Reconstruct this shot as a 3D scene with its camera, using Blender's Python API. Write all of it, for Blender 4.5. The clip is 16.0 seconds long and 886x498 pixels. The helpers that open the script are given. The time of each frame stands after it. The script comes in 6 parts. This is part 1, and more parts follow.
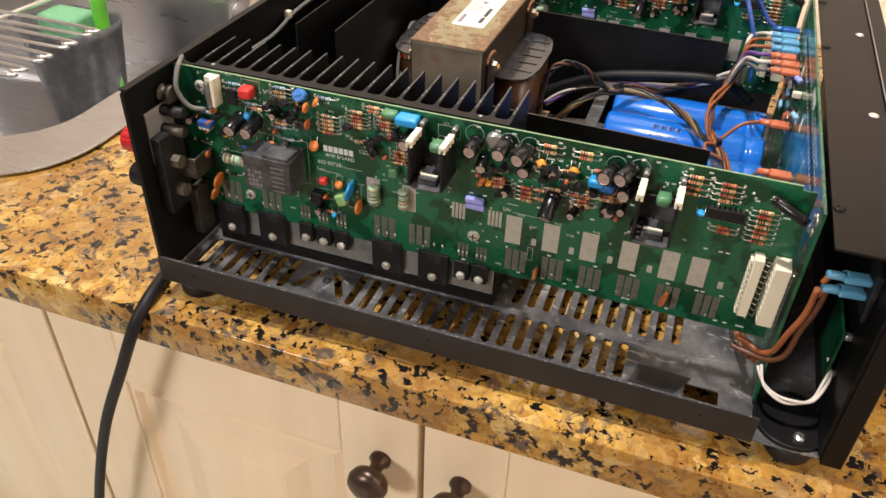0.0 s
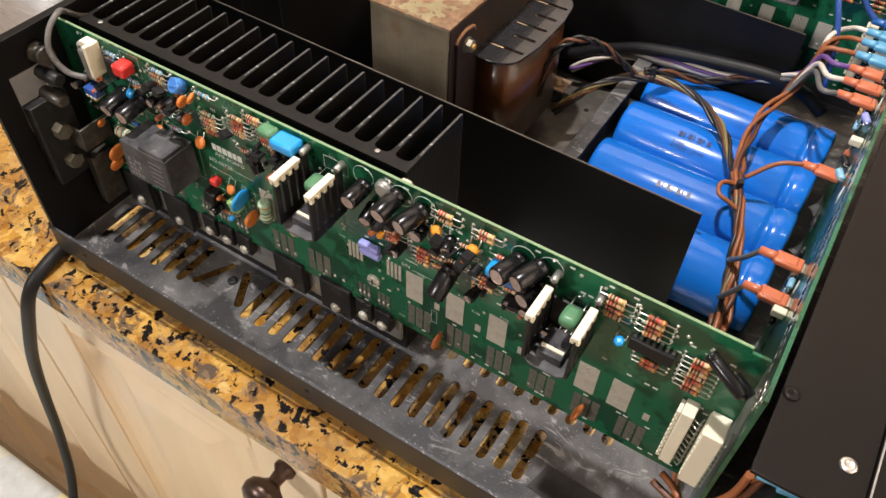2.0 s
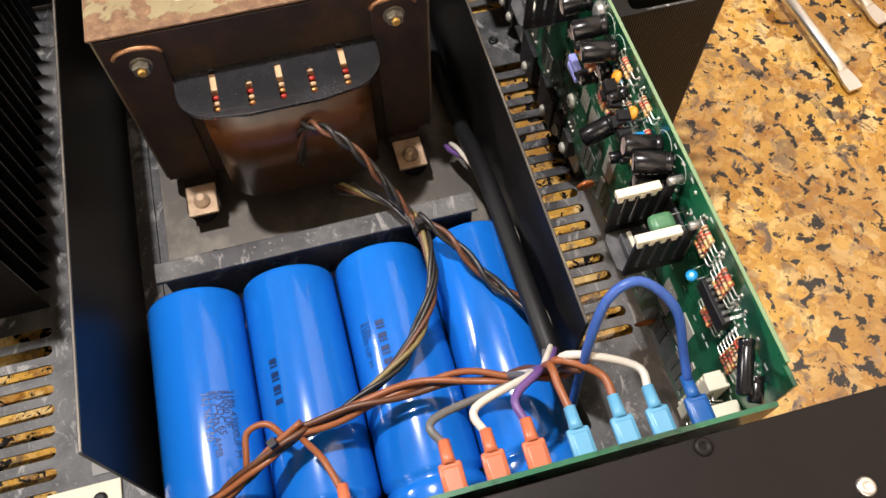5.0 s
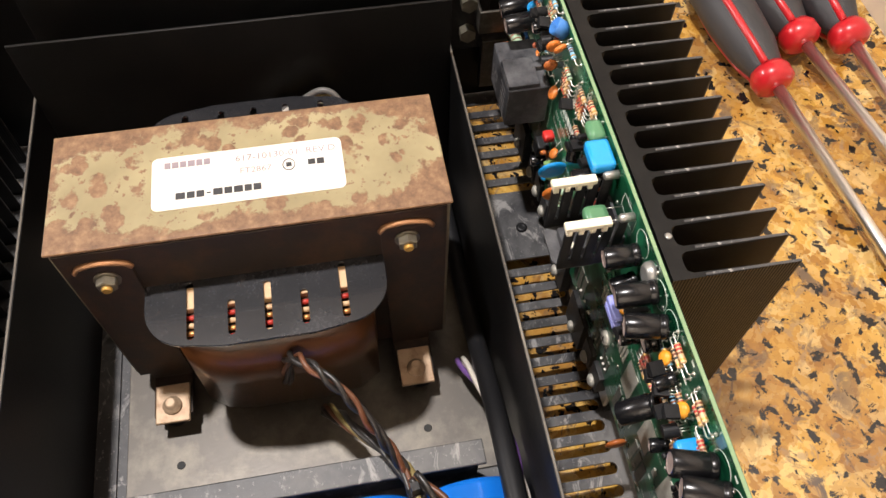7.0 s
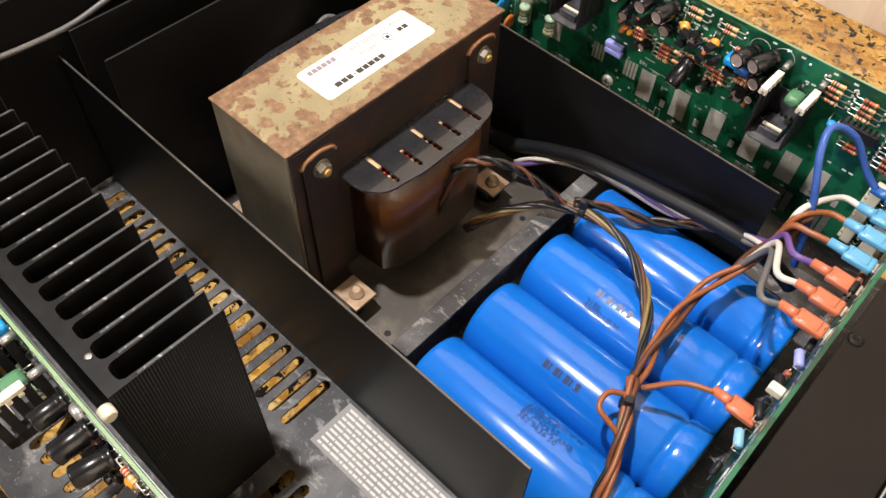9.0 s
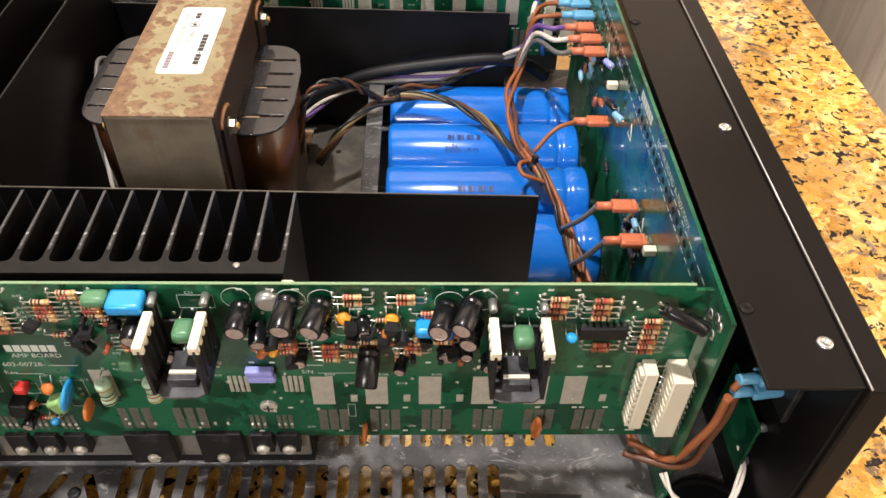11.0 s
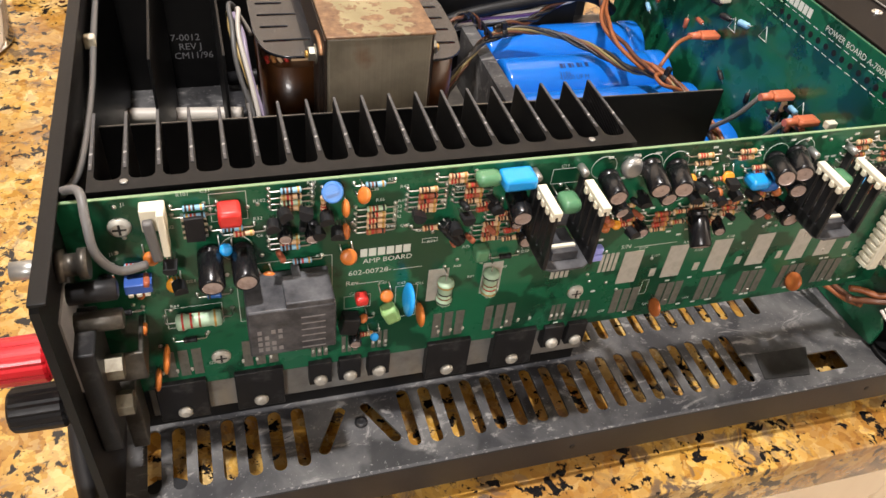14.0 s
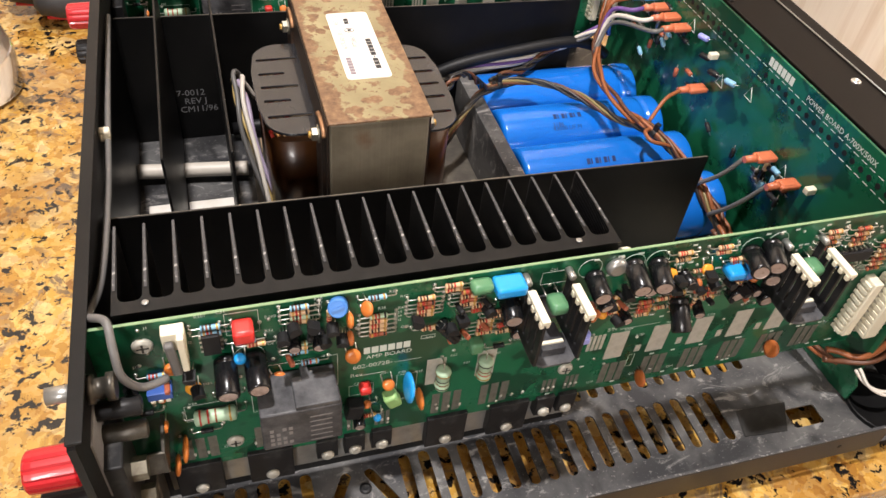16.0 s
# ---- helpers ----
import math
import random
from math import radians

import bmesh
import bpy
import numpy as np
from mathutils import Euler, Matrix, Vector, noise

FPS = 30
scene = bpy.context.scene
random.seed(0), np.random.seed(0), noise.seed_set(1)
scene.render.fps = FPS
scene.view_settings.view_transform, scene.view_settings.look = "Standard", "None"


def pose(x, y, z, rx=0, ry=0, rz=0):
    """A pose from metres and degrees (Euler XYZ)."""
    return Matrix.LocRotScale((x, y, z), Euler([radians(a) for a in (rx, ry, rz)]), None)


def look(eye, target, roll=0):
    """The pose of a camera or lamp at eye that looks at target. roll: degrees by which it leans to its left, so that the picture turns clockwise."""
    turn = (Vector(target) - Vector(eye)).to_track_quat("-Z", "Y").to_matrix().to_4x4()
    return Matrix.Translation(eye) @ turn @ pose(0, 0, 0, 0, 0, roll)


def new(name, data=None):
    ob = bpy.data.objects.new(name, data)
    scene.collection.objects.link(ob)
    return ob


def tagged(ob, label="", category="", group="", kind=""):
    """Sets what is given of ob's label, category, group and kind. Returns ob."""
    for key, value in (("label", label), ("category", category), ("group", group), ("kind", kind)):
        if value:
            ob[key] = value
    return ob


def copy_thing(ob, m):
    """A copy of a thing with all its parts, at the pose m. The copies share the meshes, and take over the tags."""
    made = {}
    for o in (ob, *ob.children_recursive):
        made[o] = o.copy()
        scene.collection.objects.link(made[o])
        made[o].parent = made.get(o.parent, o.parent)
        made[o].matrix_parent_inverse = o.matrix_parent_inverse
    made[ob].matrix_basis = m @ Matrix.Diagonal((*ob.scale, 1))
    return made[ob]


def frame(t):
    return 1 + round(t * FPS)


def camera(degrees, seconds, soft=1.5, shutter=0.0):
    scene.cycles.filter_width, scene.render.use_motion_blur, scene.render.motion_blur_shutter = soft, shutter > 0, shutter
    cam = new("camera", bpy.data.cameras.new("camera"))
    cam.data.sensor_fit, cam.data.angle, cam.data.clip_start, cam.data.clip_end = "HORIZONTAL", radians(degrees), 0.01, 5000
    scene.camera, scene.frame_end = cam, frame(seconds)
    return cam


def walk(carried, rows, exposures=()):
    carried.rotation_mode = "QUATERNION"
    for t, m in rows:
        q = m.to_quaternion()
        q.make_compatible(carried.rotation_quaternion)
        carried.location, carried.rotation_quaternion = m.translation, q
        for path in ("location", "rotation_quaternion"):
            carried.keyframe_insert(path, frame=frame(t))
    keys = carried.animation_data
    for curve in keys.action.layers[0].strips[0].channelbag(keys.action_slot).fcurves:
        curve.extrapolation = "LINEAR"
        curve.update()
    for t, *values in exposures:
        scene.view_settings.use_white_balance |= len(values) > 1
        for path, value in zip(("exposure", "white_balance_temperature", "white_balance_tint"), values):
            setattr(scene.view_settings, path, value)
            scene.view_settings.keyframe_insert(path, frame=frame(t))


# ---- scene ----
cam = camera(58.84, 16.0)
PATH = [
    (0, (0.292, -0.315, 0.346), (-0.214, 1.194, -0.866), 2.1),
    (0.5, (0.329, -0.296, 0.349), (-0.232, 1.154, -0.909), 2.8),
    (1, (0.361, -0.262, 0.346), (-0.254, 1.102, -0.981), 3.3),
    (1.5, (0.37, -0.223, 0.36), (-0.282, 1.036, -1.05), 3.5),
    (2, (0.33807, -0.14526, 0.36790), (-0.32693, 0.99942, -1.13127), 2.975),
    (2.5, (0.32434, -0.06820, 0.37926), (-0.37557, 0.95861, -1.18784), 2.991),
    (3, (0.359, 0.007, 0.386), (-0.399, 0.897, -1.236), 2.4),
    (3.2, (0.36813, 0.03112, 0.37881), (-0.39473, 0.87000, -1.26871), 2.524),
    (5.3, (0.404, 0.262, 0.371), (-0.524, 0.428, -1.393), -1.4),
    (5.5, (0.402, 0.265, 0.369), (-0.567, 0.429, -1.373), -0.4),
    (6, (0.381, 0.275, 0.363), (-0.634, 0.449, -1.351), 1.6),
    (6.5, (0.344, 0.274, 0.365), (-0.689, 0.448, -1.339), 1.6),
    (7, (0.316, 0.272, 0.364), (-0.726, 0.487, -1.329), 1.9),
    (7.5, (0.328, 0.255, 0.367), (-0.71, 0.528, -1.321), 1.2),
    (8, (0.321, 0.222, 0.366), (-0.655, 0.714, -1.309), 2.9),
    (8.5, (0.335, 0.134, 0.375), (-0.575, 0.832, -1.263), 1.8),
    (9, (0.35380, 0.04041, 0.37795), (-0.42827, 0.94036, -1.22781), 2.602),
    (9.5, (0.37107, -0.05811, 0.38479), (-0.29068, 0.99310, -1.18270), 1.241),
    (9.7, (0.36152, -0.09099, 0.38969), (-0.23484, 1.01931, -1.16323), 0.560),
    (11.8, (0.181, -0.149, 0.319), (0.648, 1.266, -1.015), 4.8),
    (12, (0.164, -0.149, 0.314), (0.707, 1.247, -1.011), 5.7),
    (12.5, (0.137, -0.149, 0.311), (0.744, 1.226, -1.008), 6.1),
    (13, (0.102, -0.155, 0.308), (0.701, 1.212, -1.024), 6.9),
    (13.5, (0.071, -0.162, 0.309), (0.618, 1.221, -1.028), 6.9),
    (14, (0.049, -0.164, 0.311), (0.564, 1.22, -1.038), 7.1),
    (14.5, (0.045, -0.169, 0.314), (0.541, 1.216, -1.041), 6.9),
    (15, (0.048, -0.169, 0.318), (0.543, 1.208, -1.046), 6.9),
    (15.5, (0.047, -0.161, 0.328), (0.55, 1.197, -1.051), 6.9),
    (16, (0.051, -0.145, 0.362), (0.556, 1.19, -1.039), 6.9),
]
walk(cam, [(t, look(eye, target, roll)) for t, eye, target, roll in PATH], [(0, -0.18), (2, -0.16), (4, -0.05), (9, 0.0), (12, -0.04), (14, 0.05), (16, 0.03)])

# ---- world and lights: a warm recessed ceiling light, and two added fill lamps ----
world = bpy.data.worlds.new("kitchen_air")
scene.world = world
world.use_nodes = True
world.node_tree.nodes["Background"].inputs[0].default_value = (1.0, 0.92, 0.88, 1)
world.node_tree.nodes["Background"].inputs[1].default_value = 0.02


def area_lamp(name, eye, target, watts, size, tint=(1.0, 0.945, 0.925), spread=180):
    lamp = bpy.data.lights.new(name, "AREA")
    lamp.shape, lamp.size, lamp.energy, lamp.color, lamp.spread = "DISK", size, watts, tint, radians(spread)
    ob = new(name, lamp)
    ob.matrix_world = look(eye, target)
    return ob


area_lamp("area_lamp", (0.0, 0.025, 1.44), (0.2, 0.15, 0.0), 27, 0.06)
# added wall-washer, there only to brighten the east wall
area_lamp("area_lamp", (0.75, -0.60, 1.44), (1.12, 0.12, 0.25), 13.5, 0.14, spread=56)
# added soft fill, standing in for light on the counter's south side
area_lamp("area_lamp", (-0.80, -2.10, 1.44), (-0.15, 0.0, -0.2), 72, 0.70)


# ---- materials ----
def mat(name, color=(0.8, 0.8, 0.8), rough=0.5, metal=0.0, coat=0.0, trans=0.0, ior=1.45, spec=0.5):
    m = bpy.data.materials.new(name)
    m.use_nodes = True
    b = m.node_tree.nodes["Principled BSDF"]
    b.inputs["Base Color"].default_value = (*color, 1)
    b.inputs["Roughness"].default_value = rough
    b.inputs["Metallic"].default_value = metal
    b.inputs["Coat Weight"].default_value = coat
    b.inputs["Transmission Weight"].default_value = trans
    b.inputs["IOR"].default_value = ior
    b.inputs["Specular IOR Level"].default_value = spec
    return m


class Nodes:
    """Short hands for wiring a material's nodes."""

    def __init__(self, m):
        self.t = m.node_tree
        self.b = self.t.nodes["Principled BSDF"]
        self.co = self.add("ShaderNodeTexCoord").outputs["Object"]

    def add(self, kind, **put):
        n = self.t.nodes.new(kind)
        for k, v in put.items():
            n.inputs[k.replace("_", " ")].default_value = v
        return n

    def link(self, a, b):
        self.t.links.new(a, b)

    def noise(self, scale, detail=4, rough=0.6, co=None, distortion=0.0):
        n = self.add("ShaderNodeTexNoise", Scale=scale, Detail=detail, Roughness=rough, Distortion=distortion)
        self.link(co or self.co, n.inputs["Vector"])
        return n.outputs["Fac"]

    def cells(self, scale, feature="F1", out="Distance", co=None):
        n = self.add("ShaderNodeTexVoronoi", Scale=scale)
        n.feature = feature
        self.link(co or self.co, n.inputs["Vector"])
        return n.outputs[out]

    def ramp(self, fac, *stops):
        n = self.add("ShaderNodeValToRGB")
        while len(n.color_ramp.elements) < len(stops):
            n.color_ramp.elements.new(0.5)
        for e, (p, c) in zip(n.color_ramp.elements, stops):
            e.position, e.color = p, (*(c if isinstance(c, tuple) else (c,) * 3), 1)
        self.link(fac, n.inputs["Fac"])
        return n.outputs["Color"]

    def mix(self, fac, a, b, mode="MIX"):
        n = self.add("ShaderNodeMix")
        n.data_type, n.blend_type = "RGBA", mode
        for sock, v in ((n.inputs[0], fac), (n.inputs[6], a), (n.inputs[7], b)):
            if isinstance(v, (int, float)):
                sock.default_value = v
            elif isinstance(v, tuple):
                sock.default_value = (*v, 1)
            else:
                self.link(v, sock)
        return n.outputs[2]

    def stretch(self, scale):
        n = self.add("ShaderNodeMapping")
        n.inputs["Scale"].default_value = scale
        self.link(self.co, n.inputs["Vector"])
        return n.outputs["Vector"]

    def bump(self, height, strength, distance):
        n = self.add("ShaderNodeBump", Strength=strength, Distance=distance)
        self.link(height, n.inputs["Height"])
        self.link(n.outputs["Normal"], self.b.inputs["Normal"])

    def color(self, out):
        self.link(out, self.b.inputs["Base Color"])

    def rough(self, fac, low, high):
        n = self.add("ShaderNodeMapRange")
        n.inputs["To Min"].default_value, n.inputs["To Max"].default_value = low, high
        self.link(fac, n.inputs["Value"])
        self.link(n.outputs["Result"], self.b.inputs["Roughness"])


def worn(name, color, dusty, rough=(0.4, 0.65), metal=0.0, scale=60, grain=900, amount=(0.45, 0.75), lift=0.0001, coat=0.0):
    """Paint or metal with blotches of dust and a fine grain."""
    m = mat(name, color, 0.5, metal, coat)
    n = Nodes(m)
    blot = n.noise(scale, 6, 0.65)
    n.color(n.mix(n.ramp(blot, (amount[0], 0.0), (amount[1], 1.0)), color, dusty))
    fine = n.noise(grain, 2)
    n.rough(n.mix(0.5, blot, fine), *rough)
    n.bump(fine, 0.25, lift)
    return m


def granite():
    m = mat("granite", rough=0.12, coat=0.3)
    n = Nodes(m)
    bend = n.add("ShaderNodeTexNoise", Scale=45.0, Detail=4.0, Roughness=0.6)
    n.link(n.co, bend.inputs["Vector"])
    shift = n.add("ShaderNodeVectorMath")
    shift.operation = "SCALE"
    shift.inputs["Scale"].default_value = 0.022
    n.link(bend.outputs["Color"], shift.inputs[0])
    warped = n.add("ShaderNodeVectorMath")
    n.link(n.co, warped.inputs[0])
    n.link(shift.outputs[0], warped.inputs[1])
    co = warped.outputs[0]
    grains = n.add("ShaderNodeSeparateColor")
    n.link(n.cells(84, out="Color", co=co), grains.inputs[0])
    base = n.ramp(grains.outputs[0], (0.05, (0.22, 0.095, 0.018)), (0.25, (0.39, 0.190, 0.028)), (0.50, (0.54, 0.300, 0.050)), (0.75, (0.60, 0.375, 0.090)), (0.95, (0.65, 0.47, 0.20)))
    small = n.add("ShaderNodeSeparateColor")
    n.link(n.cells(260, out="Color", co=co), small.inputs[0])
    base = n.mix(0.35, base, n.ramp(small.outputs[1], (0.1, (0.22, 0.095, 0.022)), (0.5, (0.54, 0.29, 0.050)), (0.9, (0.70, 0.51, 0.22))))
    cloud = n.noise(9, 4, 0.55)
    base = n.mix(n.ramp(cloud, (0.44, 0.0), (0.60, 0.65)), base, (0.29, 0.145, 0.040))
    vein = n.ramp(n.noise(55, 6, 0.68, distortion=1.0), (0.545, 0.0), (0.60, 1.0))
    base = n.mix(n.mix(1.0, vein, n.ramp(n.noise(13, 3), (0.40, 0.1), (0.60, 1.0)), "MULTIPLY"), base, (0.105, 0.075, 0.055))
    grey = n.ramp(n.noise(75, 4, 0.6, distortion=0.8), (0.60, 0.0), (0.645, 0.6))
    base = n.mix(grey, base, (0.25, 0.17, 0.10))
    crowd = n.ramp(n.noise(20, 4, 0.6), (0.36, 0.03), (0.60, 0.11))
    field = n.mix(1.0, n.noise(125, 4, 0.62, distortion=0.4), crowd, "ADD")
    black = n.ramp(field, (0.645, 0.0), (0.675, 1.0))
    base = n.mix(black, base, (0.010, 0.009, 0.009))
    fine = n.ramp(n.noise(270, 4, 0.7), (0.63, 0.0), (0.665, 0.85))
    base = n.mix(fine, base, (0.03, 0.022, 0.016))
    n.color(base)
    n.rough(cloud, 0.08, 0.2)
    n.bump(n.noise(260, 3), 0.04, 0.0002)
    return m


def pcb():
    m = mat("green_solder_mask", rough=0.3, coat=0.35)
    n = Nodes(m)
    brick = n.add("ShaderNodeTexBrick", Scale=62, Mortar_Size=0.11, Brick_Width=0.9, Row_Height=0.21, Mortar_Smooth=0.1)
    n.link(n.stretch((1, 1, 1)), brick.inputs["Vector"])
    swap = n.add("ShaderNodeVectorRotate")
    swap.rotation_type = "X_AXIS"
    swap.inputs["Angle"].default_value = radians(90)
    n.link(n.co, swap.inputs["Vector"])
    n.link(swap.outputs[0], brick.inputs["Vector"])
    track = n.ramp(n.noise(38, 3, co=swap.outputs[0]), (0.46, 0.0), (0.50, 1.0))
    copper = n.mix(1.0, brick.outputs["Fac"], track, "MULTIPLY")
    tone = n.mix(copper, (0.004, 0.052, 0.023), (0.010, 0.120, 0.054))
    tone = n.mix(n.ramp(n.noise(9, 5), (0.45, 0.0), (0.75, 0.5)), tone, (0.003, 0.030, 0.014))
    n.color(tone)
    n.rough(n.noise(30, 5), 0.16, 0.42)
    n.bump(copper, 0.25, 0.0002)
    return m


def transformer_steel():
    """Olive varnish with ringed rust spots, rusted through along the borders of the cover."""
    m = mat("rusty_olive_varnish", rough=0.45)
    n = Nodes(m)
    wobble = n.add("ShaderNodeTexNoise", Scale=230.0, Detail=4.0, Roughness=0.65)
    n.link(n.co, wobble.inputs["Vector"])
    shift = n.add("ShaderNodeVectorMath")
    shift.operation = "SCALE"
    shift.inputs["Scale"].default_value = 0.0045
    n.link(wobble.outputs["Color"], shift.inputs[0])
    warped = n.add("ShaderNodeVectorMath")
    n.link(n.co, warped.inputs[0])
    n.link(shift.outputs[0], warped.inputs[1])
    spots = n.ramp(n.cells(125, co=warped.outputs[0]), (0.40, 1.0), (0.46, 0.0))
    crowd = n.ramp(n.noise(42, 4, 0.6), (0.44, 0.0), (0.47, 1.0))
    fine = n.ramp(n.noise(330, 4, 0.6), (0.60, 0.0), (0.64, 1.0))
    place_ = n.add("ShaderNodeSeparateXYZ")
    n.link(n.co, place_.inputs[0])

    def border(out, middle, half):
        off = n.add("ShaderNodeMath")
        off.operation = "SUBTRACT"
        off.inputs[1].default_value = middle
        n.link(out, off.inputs[0])
        size = n.add("ShaderNodeMath")
        size.operation = "ABSOLUTE"
        n.link(off.outputs[0], size.inputs[0])
        part_ = n.add("ShaderNodeMath")
        part_.operation = "DIVIDE"
        part_.inputs[1].default_value = half
        n.link(size.outputs[0], part_.inputs[0])
        return part_.outputs[0]

    along = n.ramp(border(place_.outputs["X"], 0.1284, 0.0266), (0.45, 0.0), (1.0, 0.42))
    ends = n.ramp(border(place_.outputs["Y"], 0.2370, 0.0715), (0.62, 0.0), (1.0, 0.34))
    edge = n.mix(1.0, along, ends, "ADD")
    edge = n.ramp(n.mix(1.0, edge, n.noise(70, 5, 0.65), "ADD"), (0.74, 0.0), (0.80, 1.0))
    olive = n.ramp(n.noise(30, 4), (0.35, (0.215, 0.178, 0.094)), (0.65, (0.30, 0.255, 0.14)))
    brown = n.ramp(n.noise(210, 5, 0.7), (0.3, (0.10, 0.052, 0.028)), (0.55, (0.19, 0.108, 0.056)), (0.75, (0.30, 0.19, 0.10)))
    mask = n.mix(1.0, n.mix(1.0, spots, crowd, "MULTIPLY"), n.mix(1.0, fine, edge, "LIGHTEN"), "LIGHTEN")
    n.color(n.mix(mask, olive, brown))
    n.rough(n.noise(90, 4), 0.35, 0.7)
    n.bump(mask, 0.3, 0.0004)
    return m


def lamination():
    m = mat("laminated_core", rough=0.45, metal=0.15)
    n = Nodes(m)
    sheets = n.noise(1.0, 2, co=n.stretch((2400, 3, 3)))
    stain = n.noise(40, 6)
    tone = n.ramp(stain, (0.35, (0.17, 0.145, 0.10)), (0.6, (0.25, 0.215, 0.155)), (0.8, (0.20, 0.115, 0.06)))
    n.color(n.mix(0.35, tone, n.ramp(sheets, (0.3, 0.03), (0.7, 0.32)), "MULTIPLY"))
    n.bump(sheets, 0.2, 0.0003)
    return m


def painted_wood():
    m = mat("glazed_cream_paint", rough=0.35, coat=0.15)
    n = Nodes(m)
    streak = n.noise(1.0, 5, co=n.stretch((30, 30, 2.2)))
    cloud = n.noise(5, 4)
    tone = n.ramp(streak, (0.3, (0.80, 0.64, 0.44)), (0.6, (0.86, 0.71, 0.50)), (0.8, (0.88, 0.74, 0.54)))
    n.color(n.mix(n.ramp(cloud, (0.5, 0.0), (0.8, 0.35)), tone, (0.70, 0.57, 0.40)))
    n.rough(cloud, 0.25, 0.42)
    n.bump(n.noise(140, 3), 0.05, 0.0003)
    return m


def travertine():
    m = mat("cream_streaked_wall", rough=0.5)
    n = Nodes(m)
    streak = n.noise(1.0, 6, 0.6, co=n.stretch((16, 16, 0.9)), distortion=0.4)
    n.color(n.ramp(streak, (0.32, (0.70, 0.60, 0.48)), (0.5, (0.80, 0.70, 0.58)), (0.62, (0.68, 0.55, 0.42)), (0.7, (0.82, 0.73, 0.61))))
    n.bump(streak, 0.1, 0.001)
    return m


def brushed(name, color, rough, along=(3, 3, 900)):
    m = mat(name, color, rough, 1.0)
    n = Nodes(m)
    n.rough(n.noise(1.0, 3, co=n.stretch(along)), rough * 0.7, rough * 1.35)
    n.color(n.mix(n.ramp(n.noise(18, 5), (0.4, 0.0), (0.8, 0.4)), color, tuple(c * 0.7 for c in color)))
    return m


def ribbed(name, color):
    m = mat(name, color, 0.42)
    n = Nodes(m)
    w = n.add("ShaderNodeTexWave", Scale=260.0, Distortion=0.0)
    w.bands_direction = "Y"
    n.link(n.co, w.inputs["Vector"])
    dust = n.noise(320, 5, 0.7)
    n.color(n.mix(n.ramp(dust, (0.60, 0.0), (0.68, 0.45)), color, (0.13, 0.125, 0.12)))
    n.bump(w.outputs["Fac"], 0.5, 0.0004)
    return m


def smeared_steel():
    """Black painted steel under an uneven film of pale dust, wiped in places."""
    m = mat("dusty_black_steel", rough=0.5)
    n = Nodes(m)
    film = n.noise(26, 5, 0.6, distortion=0.6)
    tone = n.mix(n.ramp(film, (0.40, 0.0), (0.68, 1.0)), (0.030, 0.030, 0.033), (0.13, 0.128, 0.126))
    wipe = n.noise(1.0, 5, 0.7, co=n.stretch((48, 90, 60)), distortion=1.2)
    tone = n.mix(n.ramp(wipe, (0.56, 0.0), (0.65, 0.8)), tone, (0.29, 0.28, 0.27))
    bare = n.noise(17, 3, distortion=0.5)
    tone = n.mix(n.ramp(bare, (0.56, 0.0), (0.60, 0.8)), tone, (0.010, 0.010, 0.011))
    speck = n.noise(520, 3, 0.7)
    n.color(n.mix(n.ramp(speck, (0.63, 0.0), (0.68, 0.6)), tone, (0.24, 0.23, 0.22)))
    n.rough(film, 0.32, 0.62)
    n.bump(n.noise(900, 2), 0.2, 0.0001)
    return m


GRANITE, PCB, CORE_TOP, CORE_SIDE = granite(), pcb(), transformer_steel(), lamination()
CREAM, WALL = painted_wood(), travertine()
BLACK = worn("black_satin_paint", (0.0042, 0.0042, 0.0045), (0.0085, 0.008, 0.0078), (0.36, 0.52), scale=30)
DUSTY = smeared_steel()
LIP = worn("scuffed_black_steel", (0.015, 0.015, 0.017), (0.027, 0.026, 0.027), (0.36, 0.55), scale=35)
# paint chips; the base is lifted to grey for lamp sheen on edges
SCUFF_SHEEN = worn("chipped_sheen_edge", (0.055, 0.055, 0.058), (0.34, 0.33, 0.32), (0.35, 0.55), scale=420, amount=(0.55, 0.66))
DARKPATCH = worn("dull_black_patch", (0.012, 0.0115, 0.011), (0.03, 0.029, 0.028), (0.5, 0.7), scale=120)
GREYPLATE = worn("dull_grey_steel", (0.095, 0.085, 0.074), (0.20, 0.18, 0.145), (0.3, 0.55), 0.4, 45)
ANODISED = ribbed("black_anodised_aluminium", (0.007, 0.007, 0.0075))
ANODISED_CUT = worn("cut_black_aluminium", (0.0048, 0.0048, 0.005), (0.011, 0.0105, 0.010), (0.36, 0.55), scale=140)
FRONT = worn("brown_black_paint", (0.0075, 0.0058, 0.005), (0.011, 0.009, 0.008), (0.36, 0.46), scale=12, grain=1500)
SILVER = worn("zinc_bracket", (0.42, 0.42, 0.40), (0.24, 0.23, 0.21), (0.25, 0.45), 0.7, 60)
DULLZINC = worn("yellowed_zinc", (0.24, 0.22, 0.17), (0.14, 0.12, 0.09), (0.3, 0.5), 0.7, 200)
DARKZINC = worn("dark_zinc", (0.075, 0.068, 0.058), (0.15, 0.14, 0.12), (0.3, 0.5), 0.6, 160)
STEEL = brushed("brushed_stainless", (0.60, 0.60, 0.61), 0.28, (6, 900, 6))
CHROME = mat("chrome", (0.86, 0.85, 0.83), 0.32, 1.0)
TIN = mat("tinned_lead", (0.62, 0.60, 0.56), 0.28, 1.0)
SOLDER = worn("tinned_pad", (0.50, 0.48, 0.42), (0.38, 0.36, 0.30), (0.35, 0.55), 0.25, 200)
